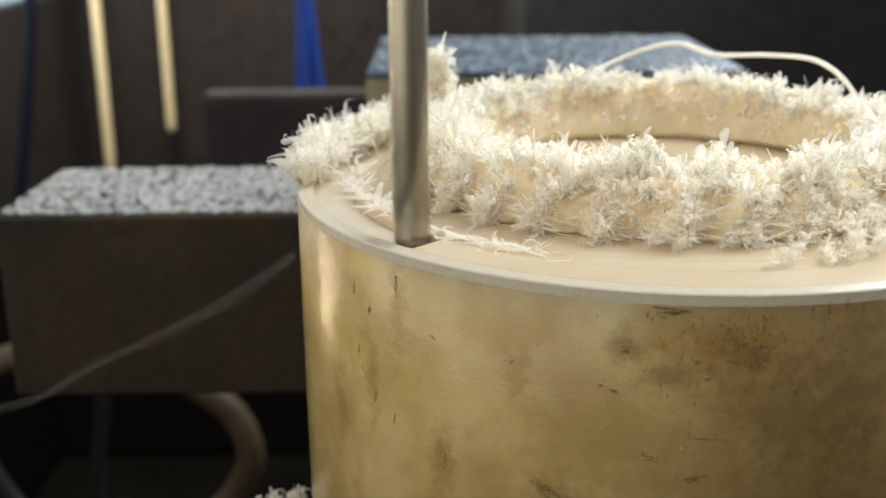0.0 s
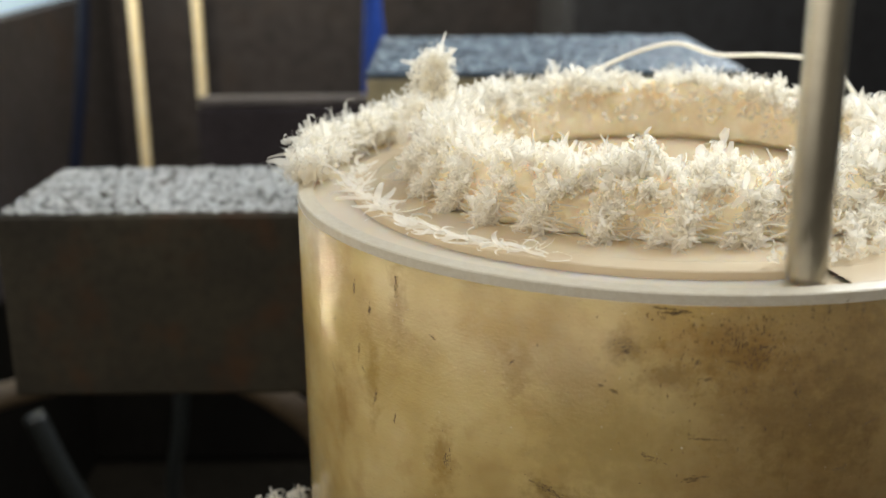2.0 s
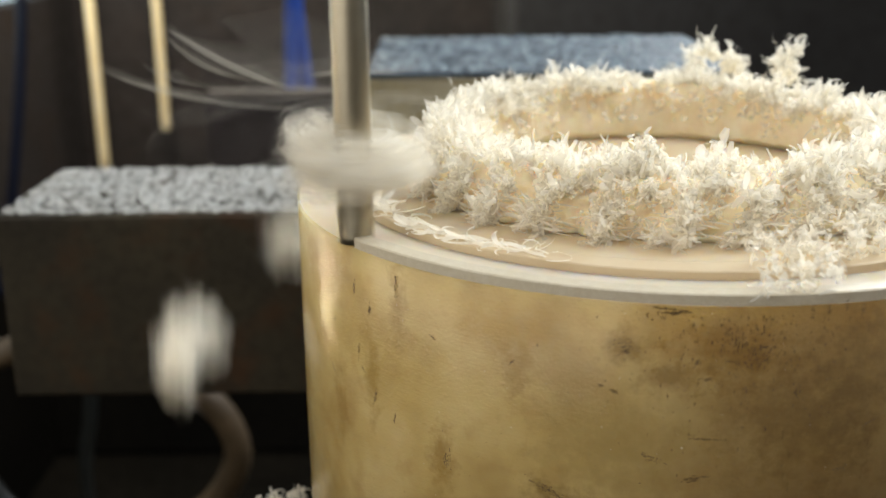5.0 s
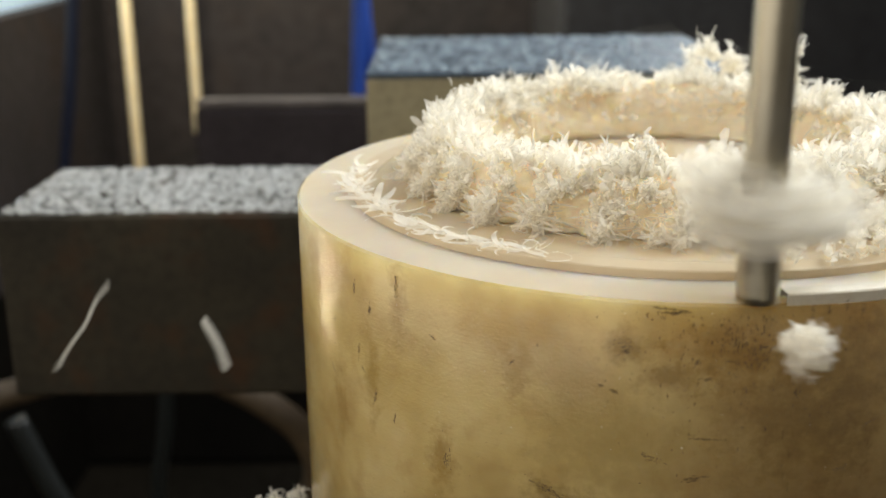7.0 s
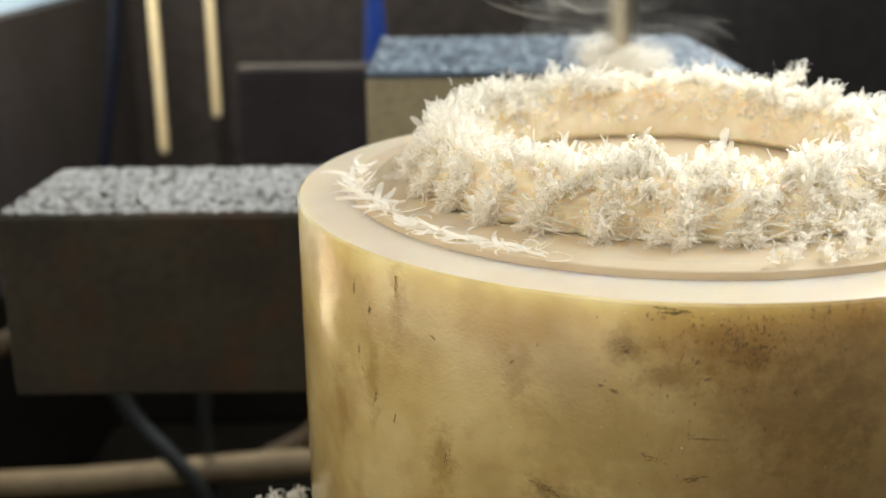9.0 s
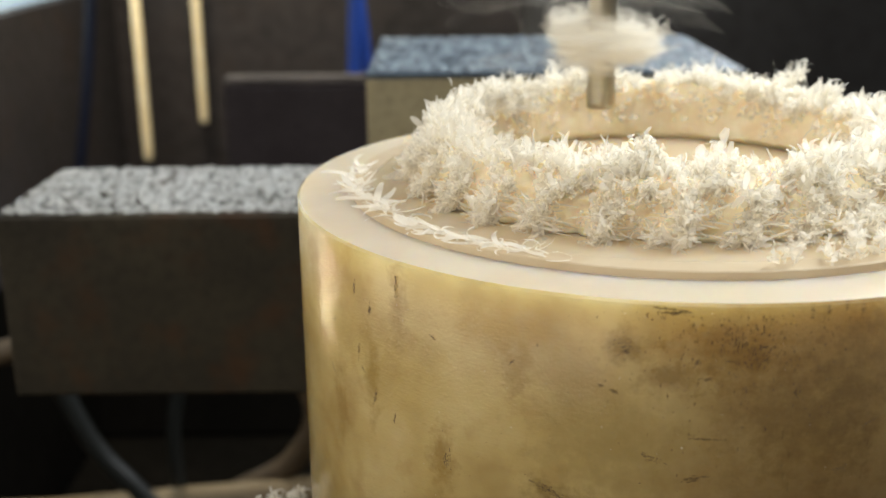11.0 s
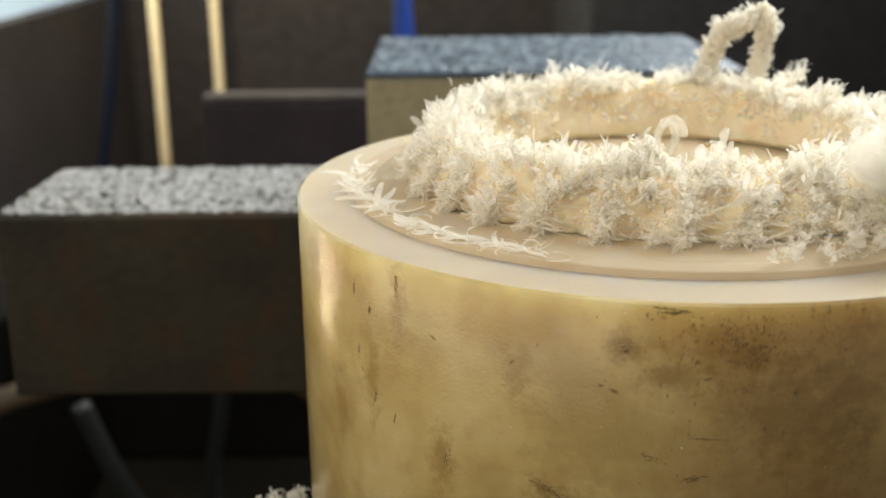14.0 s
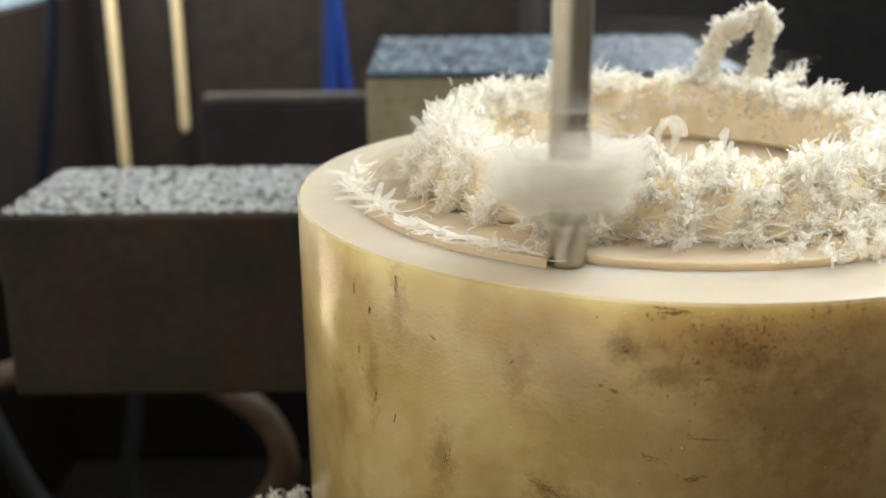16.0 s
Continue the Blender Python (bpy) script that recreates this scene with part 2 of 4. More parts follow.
PANEL_SIDE = surface("blue_black_side_panel", (0.022, 0.0205, 0.026), (0.044, 0.040, 0.049), 5, 0.7, stain=(0.036, 0.026, 0.026))
PANEL_GREY = surface("grey_panel", (0.022, 0.022, 0.025), (0.042, 0.042, 0.046), 6, 0.6)
# near-black: the deep shade low in the machine put into the colour
LOW_SHADE = surface("low_shade_black", (0.002, 0.002, 0.002), (0.006, 0.0055, 0.005), 7, 0.9)
LOW_SHADE.node_tree.nodes["Principled BSDF"].inputs["Specular IOR Level"].default_value = 0.1
COVER = surface("black_cover_paint", (0.022, 0.0175, 0.0185), (0.034, 0.028, 0.029), 30, 0.85)
COVER_LIP = surface("lighter_cover_edge", (0.045, 0.036, 0.033), (0.085, 0.070, 0.062), 60, 0.7)
COVER.node_tree.nodes["Principled BSDF"].inputs["Specular IOR Level"].default_value = 0.08
BRASS = surface("brass_rod", (0.90, 0.77, 0.51), (0.96, 0.87, 0.65), 40, 0.35, 0.1, relief=0.1)
BLUE = plain("blue_hose", (0.015, 0.06, 0.32), 0.45)
NAVY = plain("navy_cable", (0.006, 0.009, 0.026), 0.5)
TAN = surface("brown_hose", (0.050, 0.032, 0.015), (0.10, 0.067, 0.034), 24, 0.6)
TAN_PALE = surface("tan_conduit", (0.14, 0.10, 0.05), (0.24, 0.18, 0.10), 24, 0.5)
RUBBER = plain("grey_green_cable", (0.013, 0.015, 0.014), 0.4)
SCRATCH = surface("scratch_dirt", (0.085, 0.054, 0.024), (0.17, 0.11, 0.05), 300, 0.7)
SPECK = surface("nylon_dust", (0.75, 0.66, 0.48), (0.88, 0.82, 0.68), 300, 0.6)
CONCRETE = surface("workshop_concrete", (0.20, 0.19, 0.175), (0.30, 0.29, 0.27), 3, 0.8)
PLASTER = surface("workshop_plaster", (0.52, 0.50, 0.46), (0.60, 0.58, 0.54), 2, 0.8)
GLOW, gnt, gb = material("bright_window_pane")
gb.inputs["Base Color"].default_value = (0.5, 0.65, 0.8, 1)
gb.inputs["Emission Color"].default_value = (0.36, 0.58, 0.82, 1)
gb.inputs["Emission Strength"].default_value = 0.5


# ---- mesh helpers ----
def link(name, me, mat, parent=None, label="", smooth=False):
    if mat:
        me.materials.append(mat)
    if smooth:
        for p in me.polygons:
            p.use_smooth = True
    ob = new(name, me)
    if parent:
        ob.parent = parent
    return tagged(ob, label)


def part(name, bm, mat, parent=None, label="", smooth=False):
    me = bpy.data.meshes.new(name)
    bmesh.ops.recalc_face_normals(bm, faces=bm.faces)
    bm.to_mesh(me)
    bm.free()
    return link(name, me, mat, parent, label, smooth)


def box(x0, x1, y0, y1, z0, z1, bevel=0.0, seg=2):
    bm = bmesh.new()
    m = Matrix.Translation(((x0 + x1) / 2, (y0 + y1) / 2, (z0 + z1) / 2)) @ Matrix.Diagonal((x1 - x0, y1 - y0, z1 - z0, 1))
    bmesh.ops.create_cube(bm, size=1, matrix=m)
    if bevel:
        bmesh.ops.bevel(bm, geom=bm.edges[:], offset=bevel, segments=seg, affect="EDGES", profile=0.5)
    return bm


def lathe(profile, n=64, a0=0.0, a1=360.0):
    """A turned shape from (radius, height) pairs."""
    bm = bmesh.new()
    whole = abs(a1 - a0) >= 360
    cols = []
    for i in range(n if whole else n + 1):
        a = radians(a0 + (a1 - a0) * i / n)
        cols.append([bm.verts.new((r * math.cos(a), r * math.sin(a), z)) for r, z in profile])
    for i in range(n):
        p, q = cols[i], cols[(i + 1) % len(cols)]
        for j in range(len(profile) - 1):
            bm.faces.new((p[j], q[j], q[j + 1], p[j + 1]))
    bmesh.ops.remove_doubles(bm, verts=bm.verts[:], dist=1e-7)
    return bm


def tube(points, radius, n=10, steps=8):
    """A round tube along a smooth line through the points."""
    pts = [Vector(p) for p in points]
    line = []
    for i in range(len(pts) - 1):
        p0, p1, p2, p3 = pts[max(0, i - 1)], pts[i], pts[i + 1], pts[min(len(pts) - 1, i + 2)]
        for k in range(steps):
            u = k / steps
            line.append(0.5 * ((2 * p1) + (p2 - p0) * u + (2 * p0 - 5 * p1 + 4 * p2 - p3) * u * u + (3 * p1 - p0 - 3 * p2 + p3) * u ** 3))
    line.append(pts[-1])
    bm = bmesh.new()
    rings = []
    for i, p in enumerate(line):
        d = (line[min(i + 1, len(line) - 1)] - line[max(i - 1, 0)]).normalized()
        a = d.orthogonal().normalized() if abs(d.y) > 0.9 else d.cross(Vector((0, 1, 0))).normalized()
        b = d.cross(a)
        rings.append([bm.verts.new(p + radius * (a * math.cos(2 * math.pi * j / n) + b * math.sin(2 * math.pi * j / n))) for j in range(n)])
    for r, s in zip(rings, rings[1:]):
        for j in range(n):
            bm.faces.new((r[j], r[(j + 1) % n], s[(j + 1) % n], s[j]))
    bm.faces.new(rings[0])
    bm.faces.new(rings[-1])
    return bm


def unit(v):
    return v / np.maximum(1e-9, np.linalg.norm(v, axis=-1, keepdims=True))


def shavings(name, base, way, length, width, bend, rng, mat, parent=None, label="", n=6):
    """Many thin curled ribbons, each from a base along its way, bending about an axis of its own."""
    N = len(base)
    d = unit(way)
    axis = unit(np.cross(d, rng.normal(size=(N, 3))))
    side = np.cross(d, axis)
    p = base.copy()
    verts = np.zeros((N, n + 1, 2, 3))
    for i in range(n + 1):
        k = i / n
        w = (width * (0.30 + 0.9 * math.sin(math.pi * (0.15 + 0.8 * k))))[:, None]
        a = bend * k
        dd = d * np.cos(a)[:, None] + side * np.sin(a)[:, None]
        twist = axis + 0.55 * side * np.cos(a * 1.3)[:, None]
        verts[:, i, 0], verts[:, i, 1] = p - twist * w * 0.5, p + twist * w * 0.5
        p = p + dd * (length / n)[:, None]
    idx = np.arange(N * (n + 1) * 2).reshape(N, n + 1, 2)
    f = np.stack([idx[:, :-1, 0], idx[:, :-1, 1], idx[:, 1:, 1], idx[:, 1:, 0]], -1).reshape(-1, 4)
    me = bpy.data.meshes.new(name)
    me.from_pydata(verts.reshape(-1, 3).tolist(), [], f.tolist())
    return link(name, me, mat, parent, label, smooth=True)


def flakes(name, base, way, length, width, bend, rng, mat, parent=None, label="", n=5):
    """Many broad cupped flakes with ragged edges, each from a base along its way."""
    N = len(base)
    d = unit(way)
    axis = unit(np.cross(d, rng.normal(size=(N, 3))))
    side = np.cross(d, axis)
    p = base.copy()
    verts = np.zeros((N, n + 1, 3, 3))
    peak = rng.uniform(0.55, 1.1, N)
    cup = rng.uniform(0.10, 0.38, N)
    for i in range(n + 1):
        k = i / n
        shape = np.sin(np.pi * np.clip(0.12 + 0.76 * k ** peak, 0, 1)) ** 0.75 * rng.uniform(0.7, 1.25, N)
        w = (width * shape)[:, None]
        a = bend * k
        dd = d * np.cos(a)[:, None] + side * np.sin(a)[:, None]
        nn = side * np.cos(a)[:, None] - d * np.sin(a)[:, None]
        verts[:, i, 0] = p - axis * w * 0.5 + nn * w * cup[:, None]
        verts[:, i, 1] = p
        verts[:, i, 2] = p + axis * w * 0.5 + nn * w * cup[:, None]
        p = p + dd * (length / n)[:, None]
    idx = np.arange(N * (n + 1) * 3).reshape(N, n + 1, 3)
    f = np.concatenate([np.stack([idx[:, :-1, j], idx[:, :-1, j + 1], idx[:, 1:, j + 1], idx[:, 1:, j]], -1).reshape(-1, 4) for j in (0, 1)])
    me = bpy.data.meshes.new(name)
    me.from_pydata(verts.reshape(-1, 3).tolist(), [], f.tolist())
    return link(name, me, mat, parent, label, smooth=True)


def tuft(rng, centre, out, count, size, spread=0.9):
    """Bases, ways, lengths, widths, bends of one tuft that fans out of its centre."""
    c, o = np.asarray(centre), unit(np.asarray(out, float)[None])[0]
    # a few locks, each of many fine curls
    locks = max(2, count // 14)
    lw = unit(o + rng.normal(size=(locks, 3)) * spread)
    pick = rng.integers(0, locks, count)
    b = c + lw[pick] * size * rng.uniform(0.30, 0.80, (count, 1)) + rng.normal(size=(count, 3)) * size * 0.13
    w = lw[pick] + rng.normal(size=(count, 3)) * 0.55
    return b, w, size * rng.uniform(0.25, 0.95, count) * rng.uniform(0.6, 1.0, count) * np.where(rng.random(count) < 0.07, 1.9, 1.0), rng.choice((0.0002, 0.00032, 0.0005, 0.0008), count) * rng.uniform(0.7, 1.4, count), rng.uniform(0.8, 4.8, count) * rng.choice((-1, 1), count)


def clots(name, centres, radii, mat, parent, label="", seed=5):
    """Lumpy balls of matted shavings, joined."""
    bm = bmesh.new()
    bmesh.ops.create_icosphere(bm, subdivisions=3, radius=1)
    tv = np.array([v.co[:] for v in bm.verts])
    tf = np.array([[v.index for v in f.verts] for f in bm.faces])
    bm.free()
    rg = np.random.default_rng(seed)
    vs, fs = [], []
    for i, (c, r) in enumerate(zip(centres, radii)):
        k = np.array([noise.noise(Vector(p) * 1.7 + Vector((i * 7.3, 0, 0))) * 0.45 + noise.noise(Vector(p) * 4.5 + Vector((0, i * 3.1, 0))) * 0.38 for p in tv.tolist()])
        vs.append(np.asarray(c) + tv * (r * (1 + k))[:, None] * rg.uniform(0.8, 1.15, 3))
        fs.append(tf + i * len(tv))
    me = bpy.data.meshes.new(name)
    me.from_pydata(np.concatenate(vs).tolist(), [], np.concatenate(fs).tolist())
    return link(name, me, mat, parent, label, smooth=True)


def gather(lots):
    return [np.concatenate(x) for x in zip(*lots)]


# ---- structure: bed and chip tray under the table ----
def build_table():
    t = tagged(new("machine_table"), "dark oiled steel machine table under the workpiece", "machine table", kind="structure")
    part("table_top", box(-0.06, 0.34, -0.12, 0.52, -0.16, -0.13, 0.002), DARK_STEEL, t)
    part("saddle", box(-0.02, 0.30, -0.05, 0.48, -0.70, -0.16, 0.004), DARK_STEEL, t)
    for y in (0.06, 0.42):
        part("slot_strip", box(-0.05, 0.33, y, y + 0.012, -0.1302, -0.1285, 0.0005), STEEL, t)


# ---- the workpiece ----
R = 0.072
LAYER = 0.0014


def build_workpiece():
    w = tagged(new("nylon_workpiece"), "thick yellowed nylon round bar being faced by a cutter", "workpiece")
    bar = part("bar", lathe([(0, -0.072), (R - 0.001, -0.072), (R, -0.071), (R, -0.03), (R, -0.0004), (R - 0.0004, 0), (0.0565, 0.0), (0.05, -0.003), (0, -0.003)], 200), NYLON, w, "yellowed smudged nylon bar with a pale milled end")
    bar.data.materials.append(CUT_DEEP)
    for p in bar.data.polygons:
        p.material_index = int(p.center.z > -0.0035 and p.normal.z > 0.9)
    part("raised_face", lathe([(0.0572, -0.001), (0.0572, LAYER - 0.0002), (0.0570, LAYER), (0.0, LAYER)], 160), CUT_SOFT, w, "cream raised middle face with chips")
    for ob in w.children:
        for p in ob.data.polygons:
            p.use_smooth = abs(p.normal.z) < 0.3
    rng = random.Random(4)
    marks = [(230.9, -10.7, 1.3, 0.3, -20), (217.4, -21.0, 1.4, 0.25, -35), (224.7, -3.0, 0.7, 0.35, 80), (219.4, -9.8, 1.4, 0.25, 80), (260.2, -0.9, 5.0, 0.22, -4), (260.9, -1.6, 4.0, 0.3, -6),
             (261.4, -1.3, 3.0, 0.2, 5), (255.6, -7.6, 1.8, 0.3, 25), (265.1, -20.6, 5.5, 0.10, 0), (246.4, -31.2, 4.2, 0.8, -18), (248.2, -32.2, 3.0, 0.5, -30), (242.1, -11.7, 0.9, 0.2, 40),
             (224.0, -27.0, 2.4, 0.22, 75), (209.0, -24.6, 2.2, 0.15, -50), (280.0, -0.8, 0.3, 1.2, 0), (277.9, -1.6, 0.25, 1.5, 0), (276.0, -1.2, 0.25, 1.3, 0), (282.0, -2.0, 0.3, 1.4, 0),
             (284.3, -19.0, 2.2, 0.25, 25), (254.4, -14.0, 1.4, 0.35, -15), (252.8, -13.2, 1.0, 0.3, 10), (263.5, -8.8, 1.2, 0.3, 60), (270.7, -6.4, 2.2, 0.3, 15), (267.7, -8.6, 2.4, 0.25, -10), (264.8, -11.2, 1.6, 0.4, 10), (215.8, -7, 3.0, 0.5, 88), (219.2, -10, 2.2, 0.4, 85), (216.5, -18, 3, 0.4, 80), (220, -25, 3, 0.4, 70), (224.8, -4, 3, 0.5, 90),
             (210, -15, 1.5, 0.3, 70), (264, -27, 4, 0.6, 10), (259, -24, 3, 0.5, -20), (275, -13, 2, 0.6, 70), (281, -26, 2.5, 0.6, 10), (255.5, -7, 2.6, 1.6, 20), (268, -5.5, 5, 3.0, 85), (270.5, -8, 4, 3, 85), (233, -31, 3, 0.9, 85)]
    for deg, z, long, high, lean in marks:
        bm = bmesh.new()
        ca, sa = math.cos(radians(lean)), math.sin(radians(lean))
        for _ in range(int(7 + 7 * long + 10 * high)):
            s0, h0 = rng.gauss(0, 0.27) * long, rng.gauss(0, 0.45) * high
            fl, fh = rng.uniform(0.08, 0.34) * (1 if long < 3 else 1.5), rng.uniform(0.03, 0.085)
            vs = []
            for k in range(6):
                q = k * math.pi / 3
                s1, h1 = s0 + fl * math.cos(q) * rng.uniform(0.6, 1), h0 + fh * math.sin(q) * rng.uniform(0.6, 1)
                a = radians(deg) + (s1 * ca - h1 * sa) * MM / R
                vs.append(bm.verts.new(((R + 0.00005) * math.cos(a), (R + 0.00005) * math.sin(a), (z + s1 * sa + h1 * ca) * MM)))
            bm.faces.new(vs)
        part("scratch", bm, SCRATCH, w, "dark dirt-filled scratch")
    for name, mat, count, lo, hi in (("dirt_specks", SCRATCH, 1100, 0.03, 0.12), ("dust_specks", SPECK, 120, 0.06, 0.16)):
        bm = bmesh.new()
        for _ in range(count):
            dirty = rng.random() < 0.62 and mat is SCRATCH
            a = radians(rng.gauss(270, 7.5) if dirty else rng.uniform(190, 300))
            z = (-abs(rng.gauss(0, 9)) - 1.5 if dirty else rng.uniform(-45, -1)) * MM
            rw = rng.uniform(lo, hi) * MM * (0.5 if rng.random() < 0.5 else 1)
            rh = rw * rng.uniform(0.6, 6.0 if dirty else 1.4)
            vs = []
            for k in range(6):
                q = k * math.pi / 3
                aa = a + rw * math.cos(q) * rng.uniform(0.5, 1) / R
                vs.append(bm.verts.new(((R + 0.00006) * math.cos(aa), (R + 0.00006) * math.sin(aa), z + rh * math.sin(q) * rng.uniform(0.5, 1))))
            bm.faces.new(vs)
        tagged(part(name, bm, mat, w), kind="stuff")
    return w


def ring_piece(name, r0, r1, a0, a1, parent, mat):
    n = 2
    prof = [(r0, -0.0012), (r0, LAYER), (r1 - 0.0002, LAYER), (r1, LAYER - 0.0002), (r1, -0.0012), (r0, -0.0012)]
    bm = bmesh.new()
    cols = []
    for i in range(n + 1):
        a = radians(a0 + (a1 - a0) * i / n)
        cols.append([bm.verts.new((r * math.cos(a), r * math.sin(a), z)) for r, z in prof[:-1]])
    m = len(prof) - 1
    for p, q in zip(cols, cols[1:]):
        for j in range(m):
            f = bm.faces.new((p[j], p[(j + 1) % m], q[(j + 1) % m], q[j]))
    return part(name, bm, mat, parent)


STEP = 3


def build_layers(w):
    """The layer that the cutter takes off, in short pieces: the groove, the outer wall, the inner ring."""
    made = []
    wall, groove, inner = [], [], []
    for deg in range(0, 360, STEP):
        ob = ring_piece("wall_piece", 0.0689, R - 0.0001, deg, deg + STEP, w, RIM)
        made.append((ob, "wall", deg))
        ob = ring_piece("groove_piece", 0.0616, 0.0689, deg, deg + STEP, w, CUT)
        made.append((ob, "groove", deg))
        ob = ring_piece("inner_piece", 0.0572, 0.0616, deg, deg + STEP, w, CUT)
        made.append((ob, "inner", deg))
    return made


# ---- shavings on the workpiece ----
TUFTS = 29
SECTION = ((48.8, 1.45), (48.7, 2.6), (48.5, 4.2), (48.0, 6.2), (47.0, 8.2), (45.4, 10.0), (43.4, 11.2), (41.4, 11.4), (39.7, 10.4), (38.3, 8.4), (37.2, 6.0), (36.4, 4.2), (36.0, 2.9), (36.2, 2.3), (37.0, 1.5))


def wreath_point(a, u):
    """A point of the wreath's body: a round the ring, u from the outer foot (0) over the crest to the inner foot (1)."""
    x = u * (len(SECTION) - 1)
    i = min(int(x), len(SECTION) - 2)
    k = x - i
    r, z = (SECTION[i][c] * (1 - k) + SECTION[i + 1][c] * k for c in (0, 1))
    outer = max(0.0, 1 - u / 0.5)
    # scallops of the outer foot, leaning one way
    lobe = math.cos(TUFTS * a - 0.30 * (z - 2))
    r += outer ** 0.6 * (1.1 * lobe - 0.9) if outer else 0
    c, sn = math.cos(a), math.sin(a)
    rough = 0.25 if u > 0.68 else 1.0
    big = noise.noise(Vector((c * 9, sn * 9, u * 5)))
    small = noise.noise(Vector((c * 38, sn * 38, z * 0.9))) + 0.6 * noise.noise(Vector((c * 90, sn * 90, z * 2.2)))
    lift = max(0.0, (z - 3) / 8.4)
    z += lift * (1.7 * big + 1.6 * max(0.0, sn)) + rough * 0.6 * small * lift
    r += rough * 0.8 * small + (0.5 * big if u > 0.68 else 0)
    return np.array((r * c, r * sn, z)) * MM


def ring_of_chips(rng):
    """The thick wreath of matted shavings left round the middle of the face."""
    w = tagged(new("swarf_wreath"), "thick wreath of curly white nylon shavings on the workpiece", "swarf", kind="stuff")
    n, m = 420, 40
    pts = np.array([[wreath_point(2 * math.pi * i / n, j / (m - 1)) for j in range(m)] for i in range(n)])
    idx = np.arange(n * m).reshape(n, m)
    nxt = np.roll(idx, -1, 0)
    f = np.stack([idx[:, :-1], idx[:, 1:], nxt[:, 1:], nxt[:, :-1]], -1).reshape(-1, 4).tolist()
    # closed below
    f += [[int(q) for q in (idx[i, 0], nxt[i, 0], nxt[i, -1], idx[i, -1])] for i in range(n)]
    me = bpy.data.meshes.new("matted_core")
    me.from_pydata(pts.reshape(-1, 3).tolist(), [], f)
    link("matted_core", me, CHIP_GAP_SHADE, w, "dense cream core of matted shavings", smooth=True)

    def place(a, u):
        """A place on the body, the way out of it and the way round it."""
        i, j = int(round(a / (2 * math.pi) * n)) % n, min(m - 2, max(1, int(round(u * (m - 1)))))
        along = pts[(i + 3) % n, j] - pts[i - 3, j]
        out = unit(np.cross(along, pts[i, j + 1] - pts[i, j - 1]))
        mid = np.array((math.cos(a), math.sin(a), 0)) * 0.042 + np.array((0, 0, 0.006))
        return pts[i, j], out * (1.0 if np.dot(out, pts[i, j] - mid) > 0 else -1.0), unit(along)

    up = np.array((0, 0, 1.0))
    broad, fine = [], []

    def clump(p, out, count, size, wide, spread, curls):
        """Flakes and fine curls that fan out of one root, in a few locks."""
        locks = rng.integers(2, 5)
        ways = unit(out + rng.normal(size=(locks, 3)) * spread)
        pick = rng.integers(0, locks, count)
        q = rng.random((count, 1)) ** 1.3
        base = p + ways[pick] * size * 0.75 * q + rng.normal(size=(count, 3)) * size * 0.13
        broad.append((base, ways[pick] + rng.normal(size=(count, 3)) * 0.42, size * rng.uniform(0.30, 0.80, count), wide * rng.uniform(0.4, 1.35, count), rng.uniform(-1.7, 1.7, count)))
        pick = rng.integers(0, locks, curls)
        base = p + ways[pick] * size * rng.uniform(0.1, 0.95, (curls, 1)) + rng.normal(size=(curls, 3)) * size * 0.16
        fine.append((base, ways[pick] + rng.normal(size=(curls, 3)) * 0.6, size * rng.uniform(0.25, 0.85, curls), rng.choice((0.00014, 0.0002, 0.0003, 0.00042), curls), rng.uniform(0.8, 5.0, curls) * rng.choice((-1, 1), curls)))

    # the crest and the inner slope: uneven clumps with hollows between
    for i in range(420):
        a = 2 * math.pi * ((i * 0.618034) % 1.0)
        u = rng.uniform(0.24, 0.62)
        p, out, tan = place(a, u)
        tall = 1 + 0.75 * noise.noise(Vector((math.cos(a) * 7, math.sin(a) * 7, 4)))
        clump(p - out * 0.0004, out * 0.8 + up * 0.55 - tan * 0.2, 26, 0.0035 * tall * rng.uniform(0.65, 1.25), 0.0013, 0.6, 16)
    for i in range(170):
        p, out, tan = place(rng.uniform(0, 2 * math.pi), rng.uniform(0.10, 0.32))
        clump(p - out * 0.0004, out - tan * 0.4, 12, 0.0022, 0.0008, 0.6, 16)
    for i in range(280):
        p, out, tan = place(rng.uniform(0, 2 * math.pi), rng.uniform(0.56, 0.76))
        clump(p - out * 0.0005, out + up * 0.2, 9, 0.0019, 0.0008, 0.7, 14)
    # single upright flakes that stand out of the crest
    for i in range(130):
        p, out, tan = place(rng.uniform(0, 2 * math.pi), rng.uniform(0.30, 0.60))
        k = 2
        broad.append((p + rng.normal(size=(k, 3)) * 0.0004 + up * 0.0010, up + out * 0.5 + rng.normal(size=(k, 3)) * 0.38, rng.uniform(0.0026, 0.0044, k), rng.uniform(0.0007, 0.0015, k), rng.uniform(-1.1, 1.1, k)))
    # scalloped tufts down the outer slope, leaning one way
    for i in range(TUFTS):
        a0 = 2 * math.pi * (i + rng.uniform(-0.12, 0.12)) / TUFTS
        big = rng.uniform(0.8, 1.2)
        for k in range(7):
            u = 0.055 + 0.033 * k
            a = a0 + 0.011 * k - 0.004 + rng.normal() * 0.014
            p, out, tan = place(a, u)
            er = np.array((math.cos(a), math.sin(a), 0))
            size = (0.0044 - 0.00022 * k) * big
            clump(p - out * 0.0004, er * 0.9 + up * (-0.22 + 0.11 * k) - tan * 0.35, 24, size * rng.uniform(0.8, 1.15), 0.0010, 0.40, 40)
        # threads drawn round the foot from each tuft towards the next
        q = 34
